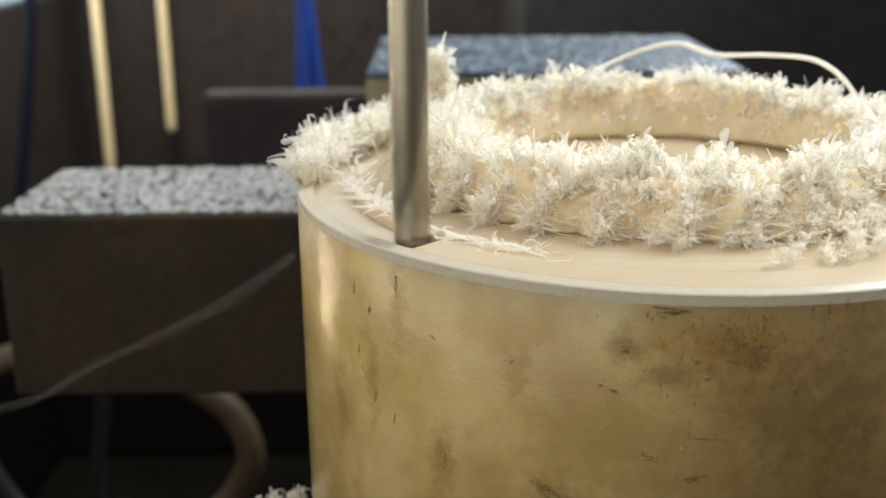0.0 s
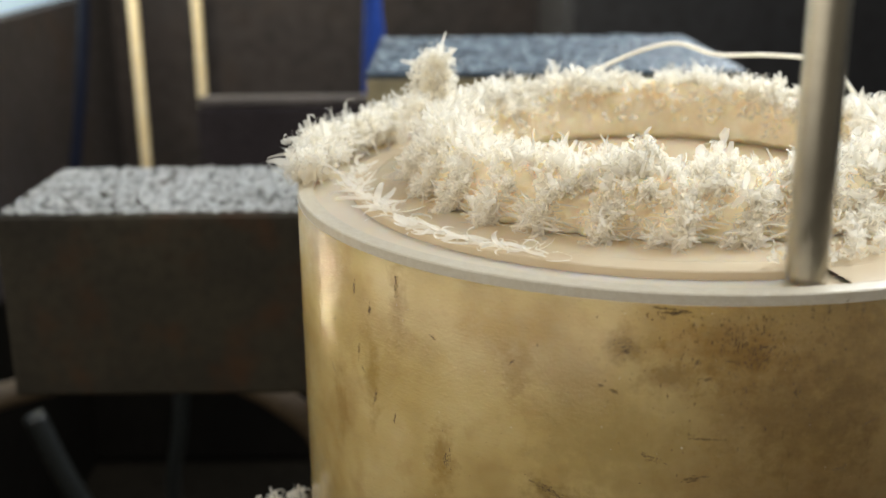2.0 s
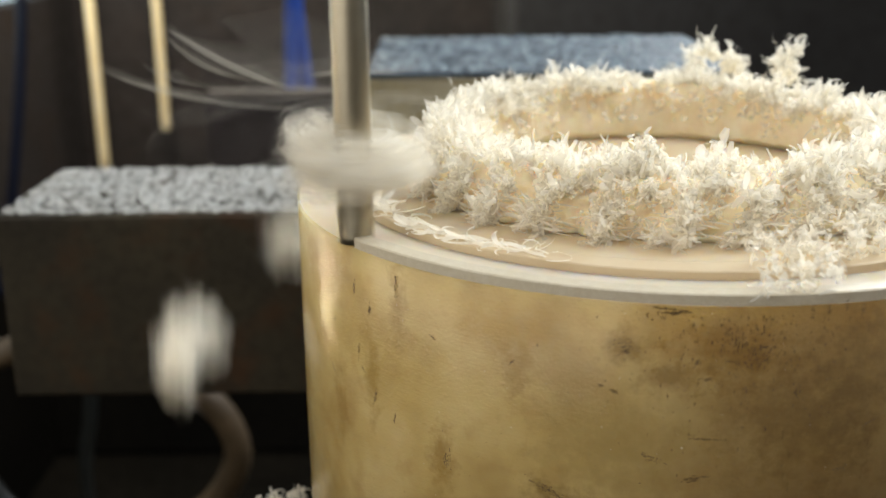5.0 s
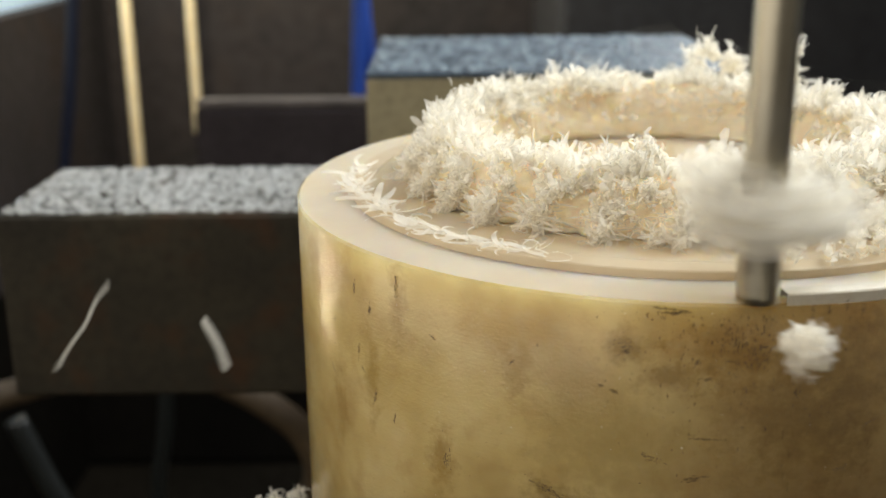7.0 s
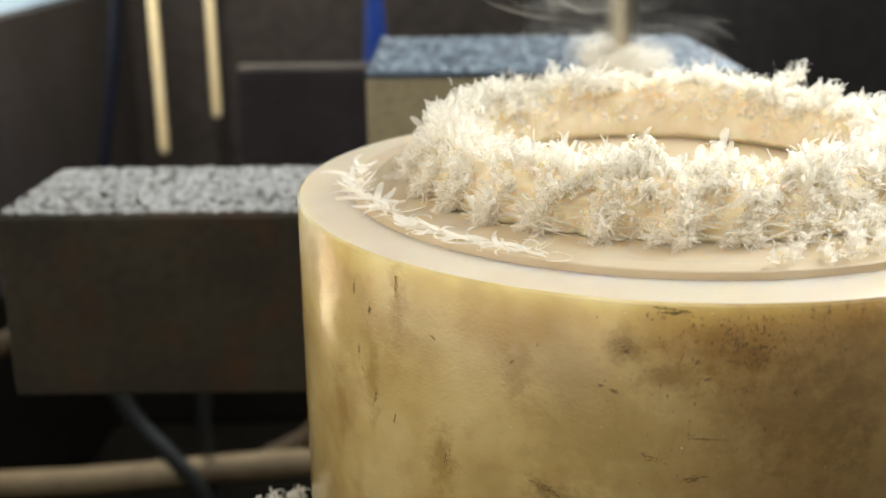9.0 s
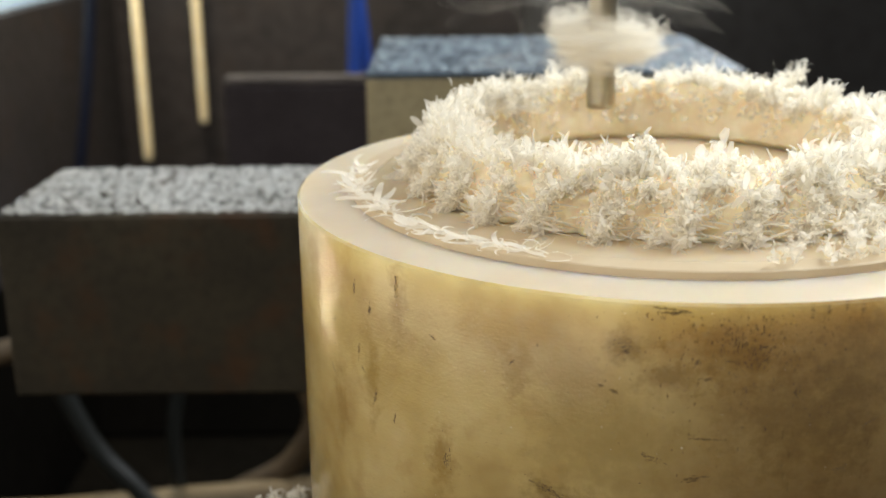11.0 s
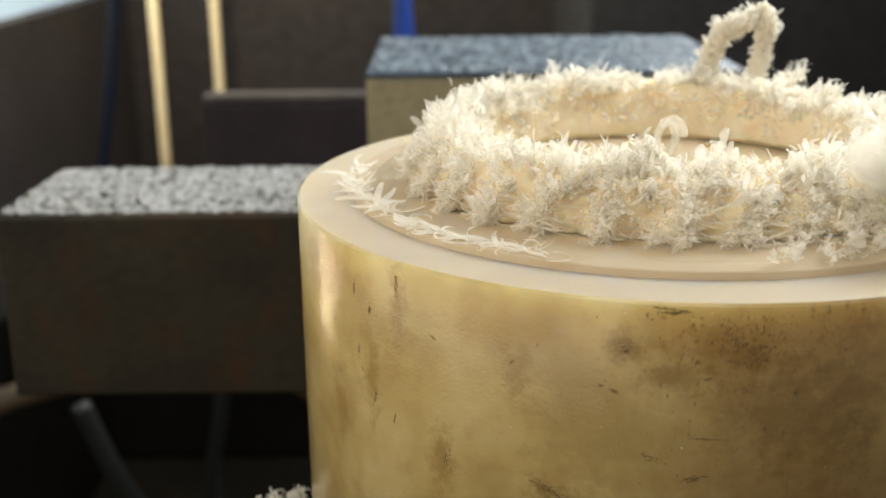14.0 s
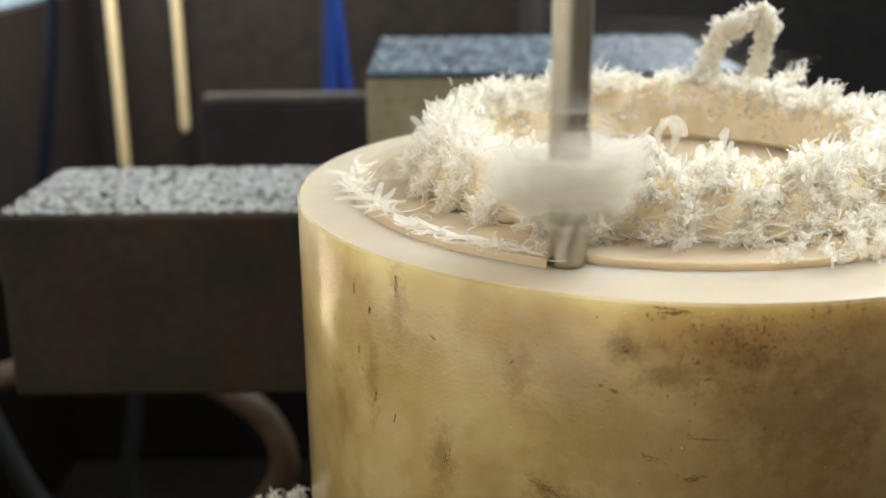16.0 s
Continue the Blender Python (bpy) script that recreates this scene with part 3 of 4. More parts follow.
        er, et = np.array((math.cos(a0), math.sin(a0), 0)), np.array((-math.sin(a0), math.cos(a0), 0))
        h = rng.random((q, 1))
        tb = er * (0.0500 - 0.0018 * h + rng.normal(size=(q, 1)) * 0.0007) + up * (0.0024 + 0.0046 * h) + et * rng.uniform(-0.0022, 0.0026, (q, 1))
        td = et * rng.choice((1, 1, 1, -1), (q, 1)) + er * rng.uniform(-0.45, 0.35, (q, 1)) + up * rng.uniform(-0.25, 0.35, (q, 1))
        fine.append((tb, td, rng.uniform(0.003, 0.0075, q), rng.uniform(0.00012, 0.00030, q), rng.uniform(-2.0, 2.0, q)))
    b, d, l, wd, bend = gather(broad)
    flakes("broad_flakes", b, d, l, wd, bend, rng, CHIP_FLAKE, w, "soft translucent white flakes")
    b, d, l, wd, bend = gather(fine)
    shavings("loose_curls", b, d, l, wd, bend, rng, CHIP, w, "loose translucent white curls")
    for ob in w.children:
        for v in ob.data.vertices:
            v.co.z = max(v.co.z, LAYER + 0.0001)
    return w


def heap(name, label, rng, centres, count, size, out=(0, 0, 0.7), spread=0.9, group="", core=0.0):
    lots = [tuft(rng, c, np.array(out), count, size * rng.uniform(0.8, 1.2), spread) for c in centres]
    b, d, l, wd, bend = gather(lots)
    org = np.asarray(centres).mean(0)
    ob = shavings(name, b - org, d, l, wd, bend, rng, CHIP)
    ob.location = org
    k = max(6, len(centres) * count // 9)
    pick = rng.integers(0, len(b), k)
    flakes("broad_flakes", (b - org)[pick], d[pick] + rng.normal(size=(k, 3)) * 0.3, size * rng.uniform(0.35, 0.95, k), size * rng.uniform(0.10, 0.30, k), rng.uniform(-1.6, 1.6, k), rng, CHIP_FLAKE, ob, "soft translucent white flakes")
    if core:
        clots("clotted_core", np.asarray(centres) - org, np.full(len(centres), core) * rng.uniform(0.75, 1.2, len(centres)), CHIP_CORE, ob, "soft white clotted core")
    return tagged(ob, label, "swarf", group, "stuff")


def on_arc(rng, r0, r1, a0, a1, z0, z1, n):
    a = np.radians(np.linspace(a0, a1, n) + rng.uniform(-1, 1, n))
    r = rng.uniform(r0, r1, n)
    return np.stack([r * np.cos(a), r * np.sin(a), rng.uniform(z0, z1, n)], -1) * MM


# ---- fixtures round it ----
def build_chuck():
    c = tagged(new("holding_chuck"), "dark steel chuck gripping the nylon bar from below", "chuck")
    part("chuck_body", lathe([(0, -0.130), (0.069, -0.130), (0.070, -0.129), (0.070, -0.074), (0.069, -0.0725), (0, -0.0725)], 64), DARK_STEEL, c)
    for k in (180, 300, 60):
        j = part("jaw", box(0.0722, 0.088, -0.009, 0.009, -0.100, -0.076, 0.001), DARK_STEEL, c)
        j.matrix_local = pose(0, 0, 0, 0, 0, k)


def chips_on(name, label, rng, x0, x1, y0, y1, z, count, size, mat, bare):
    b = np.stack([rng.uniform(x0, x1, count), rng.uniform(y0, y1, count), np.full(count, z) + rng.uniform(0.0002, 0.0009, count)], -1)
    d = rng.normal(size=(count, 3)) * np.array((1, 1, 0.2))
    # clots and bare spots
    keep = np.array([noise.noise(Vector((p[0] * 420, p[1] * 200, z * 50))) + 0.5 * noise.noise(Vector((p[0] * 700, p[1] * 300, 3))) > bare for p in b])
    b, d = b[keep], d[keep]
    k = len(b)
    ob = shavings(name, b, d, size * rng.uniform(0.5, 1.3, k), size * rng.uniform(0.14, 0.34, k), rng.uniform(-2.2, 2.2, k), rng, mat, n=4)
    return tagged(ob, label, "swarf", kind="stuff")


def build_blocks(rng):
    a = tagged(new("riser_block"), "dark oiled steel block strewn with pale chips", "steel block")
    part("block_body", box(-0.183, 0.03, 0.12, 0.185, -0.0992, -0.0385, 0.0012), DARK_STEEL, a)
    part("block_foot", box(-0.045, 0.03, 0.125, 0.18, -0.130, -0.0992, 0.001), DARK_STEEL, a)
    b = tagged(new("jaw_block"), "beige metal block with a blue-grey top under chips", "steel block")
    part("block_body", box(-0.0735, 0.077, 0.23, 0.353, -0.130, -0.0135, 0.001), BEIGE, b)
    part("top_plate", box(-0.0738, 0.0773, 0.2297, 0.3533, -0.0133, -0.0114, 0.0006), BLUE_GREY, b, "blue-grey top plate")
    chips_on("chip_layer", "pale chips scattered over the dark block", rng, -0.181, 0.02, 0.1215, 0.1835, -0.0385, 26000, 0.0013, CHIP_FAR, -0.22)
    chips_on("chip_layer", "pale chips scattered over the blue-grey block top", rng, -0.072, 0.0745, 0.232, 0.350, -0.0114, 16000, 0.0017, CHIP_COOL_LIT, 0.20)


# ---- the machine that travels over the table ----
def build_machine():
    m = tagged(new("milling_machine"), "dark milling machine enclosure with brass rods and hanging hoses", "milling machine")
    part("back_panel", box(-0.75, 1.0, 1.70, 1.72, -0.75, 1.1), PANEL, m)
    # lower panel, apron and tray carry the painted near-black shade
    part("lower_side_panel", box(-0.60, -0.58, -0.4, 1.70, -0.75, -0.40), LOW_SHADE, m)
    part("middle_side_panel", box(-0.60, -0.58, -0.4, 1.70, -0.398, -0.078), PANEL_SIDE, m)
    part("rear_apron", box(-0.578, 0.98, 1.40, 1.42, -0.75, -0.42), LOW_SHADE, m)
    part("upper_side_panel", box(-0.60, -0.58, -0.4, 1.70, 0.55, 1.1), PANEL, m)
    part("window_pane", box(-0.602, -0.598, 0.3, 1.70, -0.076, 0.548), GLOW, m, "bright bluish side window")
    part("side_panel", box(0.98, 1.0, -0.4, 1.70, -0.75, 1.1), PANEL_GREY, m)
    part("roof", box(-0.75, 1.0, -0.4, 1.72, 1.1, 1.12), PANEL, m)
    part("chip_tray", box(-0.75, 1.0, -0.6, 1.72, -0.80, -0.76), LOW_SHADE, m)
    part("column", box(0.10, 0.62, 1.25, 1.66, -0.75, 0.9, 0.01), PANEL_GREY, m, "grey machine column")
    for x, y, z0 in ((-0.4698, 1.416, -0.311), (-0.4205, 1.5915, -0.2885)):
        rod = part("brass_rod", lathe([(0, z0), (0.0052, z0), (0.0066, z0 + 0.004), (0.0068, z0 + 0.02), (0.0068, 0.7), (0, 0.7)], 24), BRASS, m, "upright brass-coloured rod", smooth=True)
        rod.location = (x, y, 0)
    part("blue_hose", tube([(-0.098, 0.77, 0.5), (-0.104, 0.77, 0.1), (-0.110, 0.77, -0.06), (-0.116, 0.77, -0.16), (-0.13, 0.77, -0.26)], 0.0055), BLUE, m, "bright blue hose", smooth=True)
    part("blue_hose", tube([(-0.098, 0.785, 0.5), (-0.106, 0.785, 0.05), (-0.103, 0.785, -0.06), (-0.094, 0.785, -0.13), (-0.075, 0.785, -0.22)], 0.0055), BLUE, m, "bright blue hose", smooth=True)
    part("navy_cable", tube([(-0.36, 0.92, 0.5), (-0.375, 0.92, 0.1), (-0.385, 0.92, -0.05), (-0.41, 0.92, -0.2), (-0.44, 0.92, -0.33)], 0.0055), NAVY, m, "dark navy cable", smooth=True)
    part("tan_conduit", tube([(-0.60, 0.52, -0.40), (-0.42, 0.52, -0.388), (-0.33, 0.52, -0.384), (-0.22, 0.52, -0.374), (-0.10, 0.52, -0.366), (0.05, 0.52, -0.365)], 0.011), TAN_PALE, m, "tan plastic conduit", smooth=True)
    part("brown_hose", tube([(-0.19, 0.535, -0.375), (-0.150, 0.53, -0.350), (-0.128, 0.524, -0.312), (-0.135, 0.523, -0.279), (-0.16, 0.523, -0.255), (-0.2, 0.53, -0.235)], 0.0095), TAN, m, "dull brown bent hose", smooth=True)
    part("tan_conduit", tube([(-0.46, 0.52, -0.36), (-0.415, 0.52, -0.30), (-0.375, 0.515, -0.262), (-0.29, 0.522, -0.236), (-0.24, 0.53, -0.215)], 0.009), TAN, m, "tan plastic conduit", smooth=True)
    part("grey_cable", tube([(-0.30, 0.47, -0.24), (-0.284, 0.47, -0.284), (-0.270, 0.47, -0.311), (-0.248, 0.47, -0.338), (-0.229, 0.47, -0.366), (-0.21, 0.47, -0.42)], 0.0065), RUBBER, m, "grey-green cable", smooth=True)
    part("grey_cable", tube([(-0.222, 0.53, -0.23), (-0.228, 0.53, -0.28), (-0.236, 0.53, -0.33), (-0.232, 0.53, -0.42)], 0.005), RUBBER, m, "grey-green cable", smooth=True)
    return m


def build_slide():
    m = tagged(new("slide_cover"), "dark slide cover travelling behind the chip-strewn block", "machine cover")
    part("cover_plate", box(-0.186, 0.06, 0.500, 0.516, -0.124, -0.0605, 0.002), COVER, m)
    part("cover_lip", box(-0.186, 0.06, 0.502, 0.516, -0.0603, -0.0550, 0.002), COVER_LIP, m, "lighter brown edge strip")
    return m


def build_cutter():
    c = tagged(new("end_mill"), "long slim steel end mill hanging over the workpiece", "cutting tool")
    part("shank", lathe([(0.0030, 0.016), (0.0030, 0.13), (0, 0.13)], 32), STEEL, c, "bright ground steel shank", smooth=True)
    bm = bmesh.new()
    n, rows = 32, 14
    rings = []
    for i in range(rows + 1):
        z = 0.0160 * i / rows
        tw = z * 240
        ring = []
        for j in range(n):
            a = 2 * math.pi * j / n
            groove = max(0.0, math.cos(2 * (a - tw))) ** 4
            r = 0.0030 - 0.0006 * groove * min(1, (0.0160 - z) / 0.009)
            ring.append(bm.verts.new((r * math.cos(a), r * math.sin(a), z)))
        rings.append(ring)
    for p, q in zip(rings, rings[1:]):
        for j in range(n):
            bm.faces.new((p[j], p[(j + 1) % n], q[(j + 1) % n], q[j]))
    bm.faces.new(rings[0])
    part("fluted_end", bm, STEEL, c, "fluted cutting end", smooth=True)
    part("collet_nut", lathe([(0.0028, 0.100), (0.017, 0.100), (0.021, 0.106), (0.021, 0.128), (0.0205, 0.130), (0, 0.130)], 48), STEEL, c, "steel collet nut", smooth=True)
    part("spindle_nose", lathe([(0, 0.130), (0.040, 0.130), (0.044, 0.135), (0.044, 0.205), (0, 0.205)], 48), DARK_STEEL, c, "dark steel spindle nose", smooth=True)
    return c


def build_head():
    """The spindle head above the collet; it travels with the cutter but does not turn."""
    h = tagged(new("spindle_head"), "dark grey spindle head of the milling machine", "spindle head")
    part("housing", box(-0.075, 0.075, -0.075, 0.085, 0.206, 0.40, 0.012), PANEL_GREY, h)
    part("cover_plate", box(-0.06, 0.06, -0.079, -0.0752, 0.225, 0.385, 0.001), DARK_STEEL, h)
    return h


def build_bundle(rng):
    """Shavings wound round the cutter, spinning with it; the origin is the cutter's tip."""
    lots = []
    for i in range(95):
        a = rng.uniform(0, 2 * math.pi)
        er, et = np.array((math.cos(a), math.sin(a), 0)), np.array((-math.sin(a), math.cos(a), 0))
        z = rng.normal(0.0140, 0.0022)
        lots.append(tuft(rng, er * rng.uniform(0.0032, 0.0100) + np.array((0, 0, z)), et * 0.9 + er * 0.4, 46, 0.0040, 0.5))
    for i in range(7):
        a = rng.uniform(0, 2 * math.pi)
        er, et = np.array((math.cos(a), math.sin(a), 0)), np.array((-math.sin(a), math.cos(a), 0))
        z = rng.uniform(0.015, 0.030)
        b, d, l, w, bend = tuft(rng, er * 0.004 + np.array((0, 0, z)), er * 0.8 + et * 0.5, 5, 0.026, 0.12)
        lots.append((b, d, l, w * 0.9, bend * 0.4))
    b, d, l, w, bend = gather(lots)
    ob = shavings("swarf_bundle", b, d, l, w, bend, rng, CHIP_CLEAR)
    return tagged(ob, "fluffy white bundle of shavings wound round the cutter", "swarf", kind="stuff")


def build_room():
    """The workshop round the machine: a concrete floor and the wall behind the camera."""
    part("floor", box(-4.0, 4.0, -3.2, 3.2, -0.95, -0.85), CONCRETE)
    tagged(bpy.data.objects["floor"], "grey concrete workshop floor", "floor", kind="structure")
    part("wall_south", box(-4.0, 4.0, -3.3, -3.2, -0.95, 2.2), PLASTER)
    tagged(bpy.data.objects["wall_south"], "plain pale workshop wall", "wall", kind="structure")


rng = np.random.default_rng(11)
build_room()
build_table()
build_chuck()
work = build_workpiece()
layers = build_layers(work)
build_blocks(rng)
machine = build_machine()
slide = build_slide()
cutter = build_cutter()
head = build_head()
bundle = build_bundle(rng)
ring_of_chips(rng)

# shavings lying still on the face
def fringe():
    """Broad glassy curls laid along the milled step."""
    n = 120
    ang = np.radians(np.concatenate([rng.uniform(168, 200, n // 3), rng.uniform(196, 243, n - n // 3)]))
    er, et = np.stack([np.cos(ang), np.sin(ang), 0 * ang], -1), np.stack([-np.sin(ang), np.cos(ang), 0 * ang], -1)
    base = er * rng.uniform(0.0590, 0.0613, (n, 1)) + np.array((0, 0, 1)) * rng.uniform(0.0016, 0.0026, (n, 1))
    d = et * rng.choice((-1, 1), (n, 1)) + er * rng.normal(size=(n, 1)) * 0.5 + np.array((0, 0, 1)) * rng.uniform(-0.05, 0.28, (n, 1))
    ob = shavings("swarf_fringe", base, d, rng.uniform(0.004, 0.010, n), rng.uniform(0.0004, 0.0012, n), rng.uniform(1.0, 4.5, n) * rng.choice((-1, 1), n), rng, CHIP_GLASSY, n=12)
    for v in ob.data.vertices:
        v.co.z = LAYER + 0.0001 + 0.5 * max(v.co.z - LAYER, 0.0)
    tagged(ob, "line of glassy white curls along the milled step", "swarf", kind="stuff")


fringe()
heap("swarf_clump", "small white clump of shavings beside the wreath", rng, np.array([(-0.0140, -0.0395, 0.0125), (-0.0115, -0.040, 0.0140), (-0.0090, -0.0395, 0.0130), (-0.0110, -0.0395, 0.0148)]), 60, 0.0028, core=0.0011)
heap("swarf_scatter", "scattered white curls near the rim", rng, np.concatenate([on_arc(rng, 56, 59.5, 276, 300, 1.8, 2.6, 12), on_arc(rng, 51.5, 57, 288, 305, 2.0, 4.5, 12)]), 22, 0.0036)
heap("swarf_heap", "little heap of white shavings on a chuck jaw", rng, np.array([(-0.0775, 0.002, -0.0745), (-0.080, 0.004, -0.0745), (-0.0765, 0.006, -0.0740), (-0.083, 0.003, -0.0748)]), 60, 0.0035)
# shavings that get moved
rim_swarf = heap("rim_swarf", "fringe of white shavings hanging on the bar's rim", rng, on_arc(rng, 66.5, 71.5, 128, 186, 2.4, 5.2, 46), 85, 0.0048, core=0.0018)
tall_tuft = heap("swarf_tuft", "tall upright tuft of white shavings on the wreath", rng, np.array([(-0.0415 - 0.0012 * (k % 3), 0.030 - 0.002 * (k % 2), 0.009 + 0.0012 * k) for k in range(9)] + [(-0.0475, 0.026, 0.009), (-0.0490, 0.022, 0.011), (-0.0475, 0.028, 0.015), (-0.0500, 0.018, 0.008), (-0.0470, 0.029, 0.018)]), 90, 0.0046, (-0.2, 0, 0.4), core=0.0014)
back_tuft = heap("swarf_tuft", "loose tuft of white shavings standing on the wreath", rng, np.array([(0.014, 0.047, 0.013), (0.017, 0.048, 0.016), (0.020, 0.047, 0.0185), (0.023, 0.046, 0.016), (0.026, 0.045, 0.0135), (0.036, 0.043, 0.014), (0.037, 0.043, 0.017)]), 90, 0.0046, core=0.0015)
plume_pts = [(0.0165 + 0.004 * s, 0.042, 0.014 + 0.0105 * s) for s in np.linspace(0, 1, 6)]
plume_pts += [(0.0205 + 0.0085 * s, 0.041, 0.0250 + 0.0030 * s) for s in np.linspace(0.2, 1, 5)]
plume_pts += [(0.0300 - 0.0015 * s, 0.040, 0.0265 - 0.0115 * s) for s in np.linspace(0, 1, 6)]
plume = heap("swarf_plume", "looped plume of matted white shavings standing up", rng, np.array(plume_pts), 120, 0.0030, (0, 0, 0.2), 1.0, core=0.0022)


def build_curl():
    """One long ribbon bowed over the wreath."""
    pts = [(-0.0075, 0.052, 0.0145), (0.004, 0.054, 0.0190), (0.013, 0.055, 0.0205), (0.022, 0.053, 0.0180), (0.033, 0.050, 0.0182), (0.043, 0.046, 0.0175), (0.049, 0.042, 0.0135), (0.0525, 0.038, 0.0075)]
    bm = tube(pts, 0.00055, 6)
    org = Vector((0.02, 0.05, 0.015))
    bmesh.ops.translate(bm, verts=bm.verts[:], vec=-org)
    ob = part("long_curl", bm, CHIP_GLASSY, None, smooth=True)
    ob.location = org
    return tagged(ob, "long bowed ribbon of white nylon over the wreath", "swarf")


curl = build_curl()


def build_loop():
    """A thick shaving rolled into a ring."""
    rnd = random.Random(3)
    pts = [(0.0042 * math.cos(k * 0.5) * (1 - 0.012 * k), 0.0011 * (k - 8) / 8, 0.0042 * math.sin(k * 0.5) * (1 - 0.012 * k) + rnd.gauss(0, 0.0001)) for k in range(17)]
    ob = part("rolled_shaving", tube(pts, 0.0008, 8), CHIP_CLEAR, None, smooth=True)
    ob.location = (0.003, 0.012, 0.0062)
    return tagged(ob, "thick pale nylon shaving rolled into a ring", "swarf")


loop = build_loop()
rim_curls = heap("swarf_scatter", "white curls caught on the bar's rim", rng, np.concatenate([on_arc(rng, 67, 71.5, 271, 279, 2.0, 3.0, 9), on_arc(rng, 56, 60, 273, 284, 2.0, 3.4, 9)]), 16, 0.0036, (0, -0.2, 0.6))
ball = heap("swarf_ball", "small round ball of shavings flung off the cutter", rng, np.array([(0, 0, 0), (0.0012, 0, 0.0008), (-0.001, 0, -0.0012)]), 80, 0.0030, (0, 0, 0.1), 1.2, core=0.0022)


def strip(name, label, points, width):
    bm = tube(points, width / 2, 6)
    org = Vector(points[len(points) // 2])
    bmesh.ops.translate(bm, verts=bm.verts[:], vec=-org)
    ob = part(name, bm, CHIP_CLEAR, None, smooth=True)
    ob.location = org
    return tagged(ob, label, "swarf", "flying shavings")


chip_a = strip("flying_chip", "thin pale shaving flying past the dark block", [(-0.1306, 0.06, -0.0409), (-0.1345, 0.06, -0.0455), (-0.138, 0.061, -0.052), (-0.1425, 0.06, -0.058), (-0.1467, 0.06, -0.0646)], 0.0007)
chip_b = strip("flying_chip", "short pale shaving flying past the dark block", [(-0.1045, 0.05, -0.047), (-0.1022, 0.05, -0.0515), (-0.1008, 0.05, -0.055), (-0.0993, 0.05, -0.0605)], 0.0015)


def build_wisp():
    """A drifting skein of a few very fine threads."""
    line = [Vector(p) for p in ((-0.185, 0.08, -0.088), (-0.160, 0.08, -0.0815), (-0.146, 0.08, -0.0731), (-0.121, 0.08, -0.0622), (-0.1012, 0.08, -0.0506), (-0.0848, 0.08, -0.0392))]
    org = line[3]
    rnd = random.Random(8)
    ob = None
    for k in range(5):
        lean = Vector((0, rnd.uniform(-0.004, 0.004), rnd.uniform(-0.0015, 0.0015)))
        pts = [p - org + lean * rnd.uniform(0.2, 1.6) + Vector((0, 0, rnd.gauss(0, 0.0006))) for p in line]
        made = part("flying_thread" if ob is None else "thread", tube(pts, rnd.uniform(0.00002, 0.00004), 5), THREAD, ob, smooth=True)
        ob = ob or made
    ob.location = org
    return tagged(ob, "loose skein of fine nylon threads drifting past the dark block", "swarf", "flying shavings")


wisp = build_wisp()


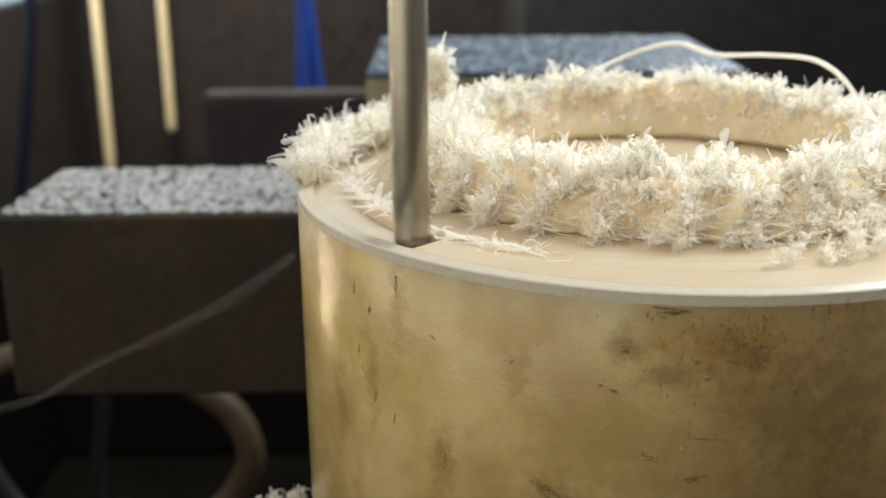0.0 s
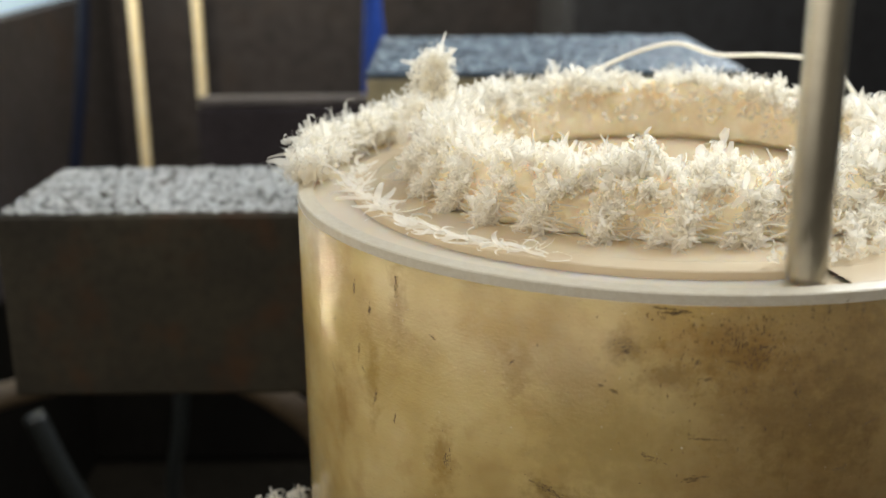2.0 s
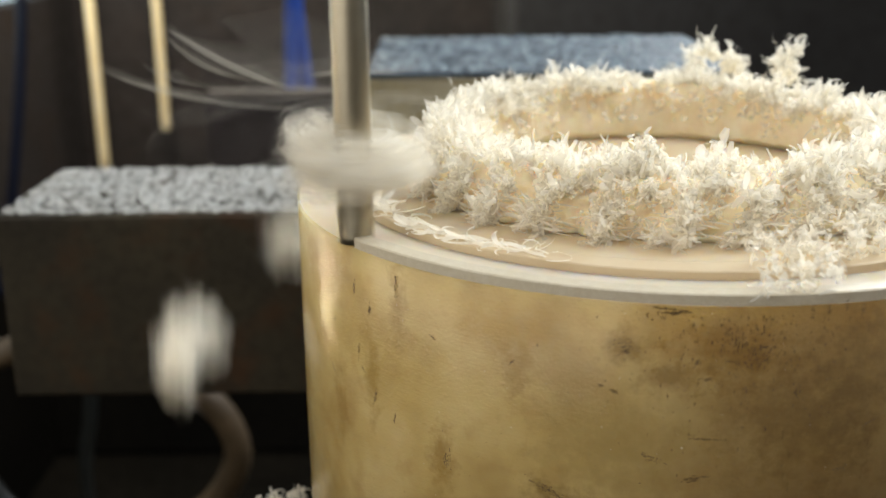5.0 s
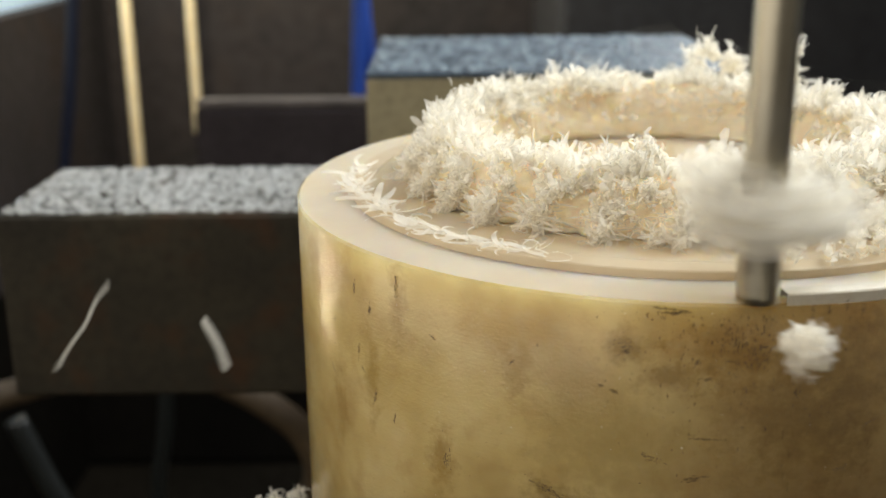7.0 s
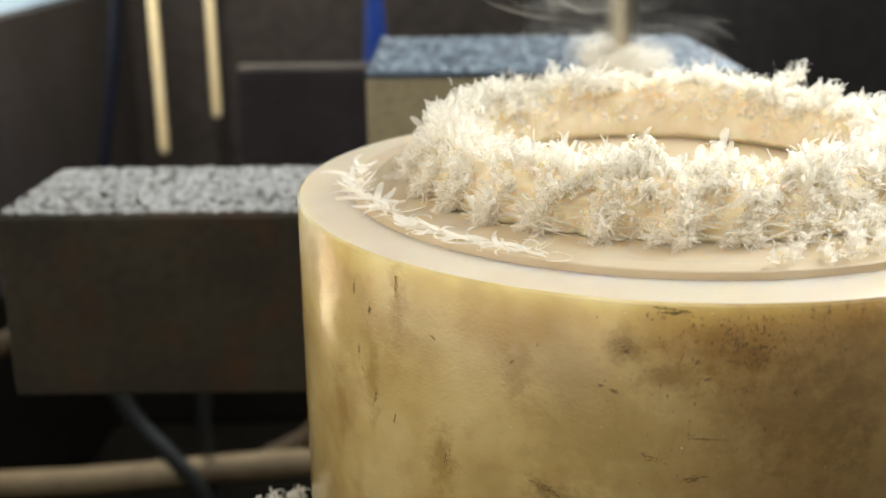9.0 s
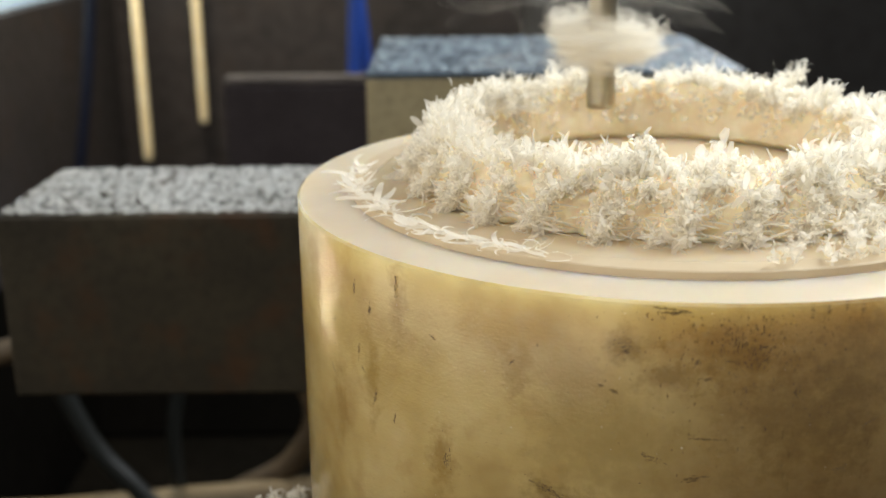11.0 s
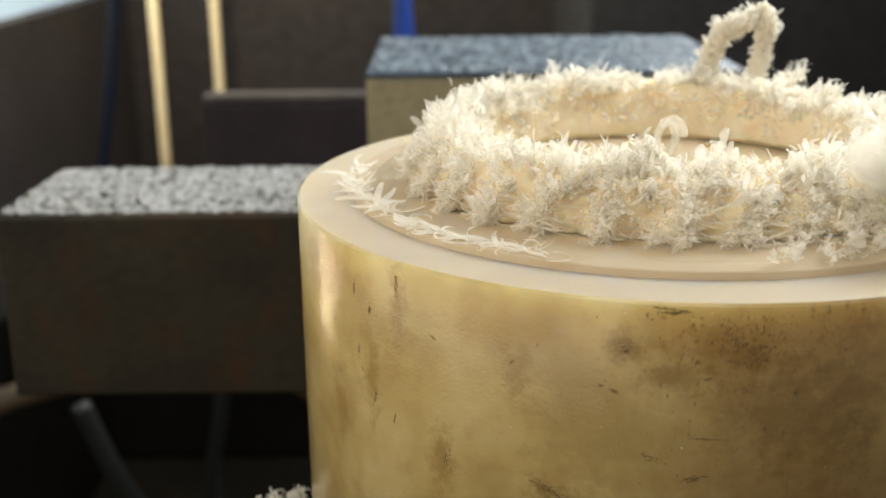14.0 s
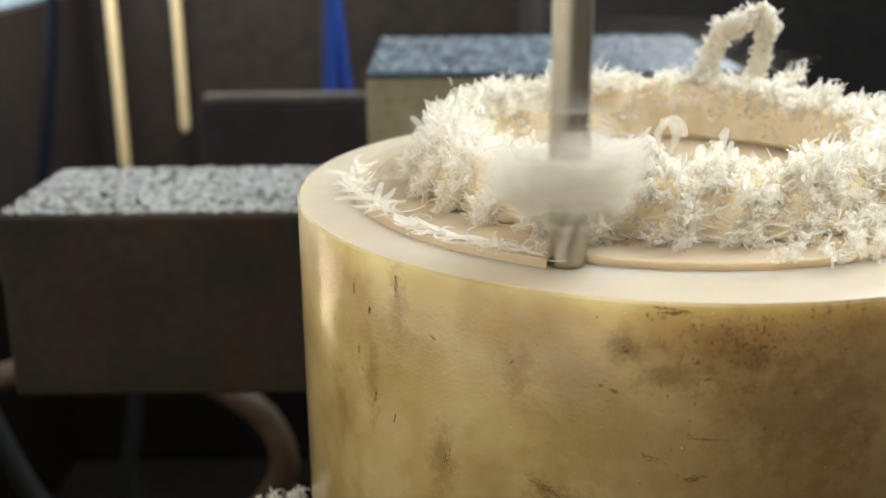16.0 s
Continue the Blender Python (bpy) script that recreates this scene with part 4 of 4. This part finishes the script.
def motions():
    spin = 78.0
    fps = range(0, frame(16.0))
    rows_c, rows_b, rows_m, rows_s, rows_h = [], [], [], [], []
    for k in fps:
        t = k / FPS
        p = cutter_at(t)
        turn = Matrix.Rotation(radians(spin * k), 4, "Z")
        rows_c.append((t, Matrix.Translation(p) @ turn))
        rest = Vector((-0.03, 0.078, -0.075))
        g = min(1, max(0, (t - 4.3) / 0.6))
        g = g * g * (3 - 2 * g)
        q = rest.lerp(p, g) + Vector((-0.03, 0.02, 0.03)) * math.sin(math.pi * g)
        rows_b.append((t, Matrix.Translation(q) @ (turn if g > 0 else Matrix.Rotation(0, 4, "Z"))))
        if k % 3 == 0 or k == frame(16.0) - 1:
            rows_m.append((t, pose(p.x, p.y, 0)))
            rows_h.append((t, pose(*p)))
            rows_s.append((t, pose(0, p.y, 0)))
    walk(cutter, rows_c)
    walk(bundle, rows_b)
    walk(machine, rows_m)
    walk(slide, rows_s)
    walk(head, rows_h)
    # each piece of the layer gives way when the cutter reaches it
    for ob, kind, deg in layers:
        mid = deg + STEP / 2
        when = None
        done = kind == "groove" and 126 < mid < 222
        span = {"groove": (0.0, 4.25), "wall": (3.85, 9.6), "inner": (14.0, 16.0)}[kind]
        for i in range(int((span[1] - span[0]) * 250)):
            t = span[0] + i / 250
            p = cutter_at(t)
            a = math.degrees(math.atan2(p.y, p.x)) % 360
            if abs((a - mid + 180) % 360 - 180) < 2.3 and p.z < 0.002:
                when = t
                break
        up, down = pose(0, 0, 0), pose(0, 0, -0.0018)
        if done:
            walk(ob, [(0, down), (16, down)])
        elif when is None:
            if kind == "inner":
                walk(ob, [(0, up), (16, up)])
            else:
                walk(ob, [(0, down), (16, down)])
        elif when < 0.05:
            walk(ob, [(0, down), (16, down)])
        elif when > 15.97:
            walk(ob, [(0, up), (16, up)])
        else:
            rows = [(0, up)] if when > 0.05 else []
            walk(ob, rows + [(max(0, when - 0.04), up), (when + 0.03, down), (16, down)] if when < 15.9 else rows + [(when - 0.06, up), (16, down)])

    def moved(ob, keys):
        o = Vector(ob.location)
        walk(ob, [(t, Matrix.Translation(o + Vector(d)) @ pose(0, 0, 0, *turn)) for t, d, turn in keys])

    z0 = (0, 0, 0)
    moved(rim_swarf, [(0, z0, z0), (4.2, z0, z0), (4.6, (-0.02, 0.01, 0.006), (0, 25, 10)), (5.0, (-0.05, 0.03, -0.06), (20, 70, 30)), (5.5, (-0.06, 0.04, -0.33), (40, 120, 40)), (16, (-0.06, 0.04, -0.33), (40, 120, 40))])
    moved(tall_tuft, [(0, z0, z0), (4.15, z0, z0), (4.6, (-0.02, 0.03, 0.012), (0, -40, 20)), (5.0, (-0.04, 0.06, -0.05), (30, -80, 30)), (5.5, (-0.04, 0.06, -0.30), (60, -120, 30)), (16, (-0.04, 0.06, -0.30), (60, -120, 30))])
    moved(curl, [(0, z0, z0), (2.85, z0, z0), (3.05, (0.03, -0.02, 0.0), (0, 10, -20)), (3.3, (0.09, 0.02, 0.01), (0, 30, -50)), (3.8, (0.14, 0.06, -0.12), (0, 70, -80)), (16, (0.14, 0.06, -0.14), (0, 70, -80))])
    moved(back_tuft, [(0, (0.040, -0.055, -0.008), (0, 0, -60)), (3.05, (0.040, -0.055, -0.008), (0, 0, -60)), (3.25, (0.018, -0.01, 0), (0, 0, -20)), (3.4, z0, z0), (8.3, z0, z0), (8.6, (0, -0.004, -0.006), (-12, 0, 0)), (16, (0, -0.004, -0.006), (-12, 0, 0))])
    def at(ob, x, y, z):
        return tuple(Vector((x, y, z)) - Vector(ob.location))

    moved(ball, [(0, at(ball, 0.03, 0.085, -0.126), z0), (5.2, at(ball, 0.03, 0.085, -0.126), z0), (5.7, at(ball, -0.045, -0.080, 0.004), (0, 0, 40)), (6.3, at(ball, -0.0178, -0.080, 0.0005), (0, 0, 80)), (7.0, at(ball, 0.0038, -0.082, -0.0028), (0, 30, 120)),
                 (7.3, at(ball, 0.022, -0.086, -0.012), (0, 60, 150)), (7.7, at(ball, 0.06, -0.09, -0.11), (0, 100, 180)), (16, at(ball, 0.06, -0.09, -0.122), (0, 100, 180))])
    for ob, pre in ((chip_a, 6.75), (chip_b, 6.7)):
        far = at(ob, -0.02, 0.088, -0.125)
        moved(ob, [(0, far, z0), (pre - 0.35, far, z0), (pre, (0.02, 0, 0.03), (0, -30, 0)), (7.0, z0, z0), (7.25, (-0.05, 0, -0.03), (0, 40, 0)), (7.6, (-0.16, 0, -0.3), (0, 90, 0)), (16, (-0.16, 0, -0.45), (0, 90, 0))])
    moved(wisp, [(0, z0, z0), (0.5, (-0.02, 0, -0.022), (0, 6, 0)), (1.0, (-0.06, 0, -0.10), (0, 15, 0)), (1.6, (-0.12, 0, -0.5), (0, 40, 0)), (16, (-0.12, 0, -0.62), (0, 40, 0))])
    moved(loop, [(0, at(loop, 0.063, -0.012, 0.0066), (0, 0, 70)), (12.52, at(loop, 0.063, -0.012, 0.0066), (0, 0, 70)), (12.8, at(loop, 0.014, 0.010, 0.0085), (0, 20, 20)), (12.98, z0, (0, 0, 42)), (16, z0, (0, 0, 42))])
    off = (0.055, 0.050, 0.0)
    moved(rim_curls, [(0, off, (0, 0, 50)), (2.35, off, (0, 0, 50)), (2.65, z0, z0), (6.75, z0, z0), (7.05, (0.03, 0.005, 0.004), (0, 20, 20)), (7.4, (0.09, -0.01, -0.05), (0, 60, 40)), (7.9, (0.12, 0, -0.12), (0, 90, 40)), (16, (0.12, 0, -0.126), (0, 90, 40))])
    moved(plume, [(0, (0.038, -0.045, -0.012), (0, 40, -40)), (12.9, (0.038, -0.045, -0.012), (0, 40, -40)), (13.3, (0.0, 0, -0.002), (0, 0, 0)), (13.5, z0, z0), (16, z0, z0)])


motions()
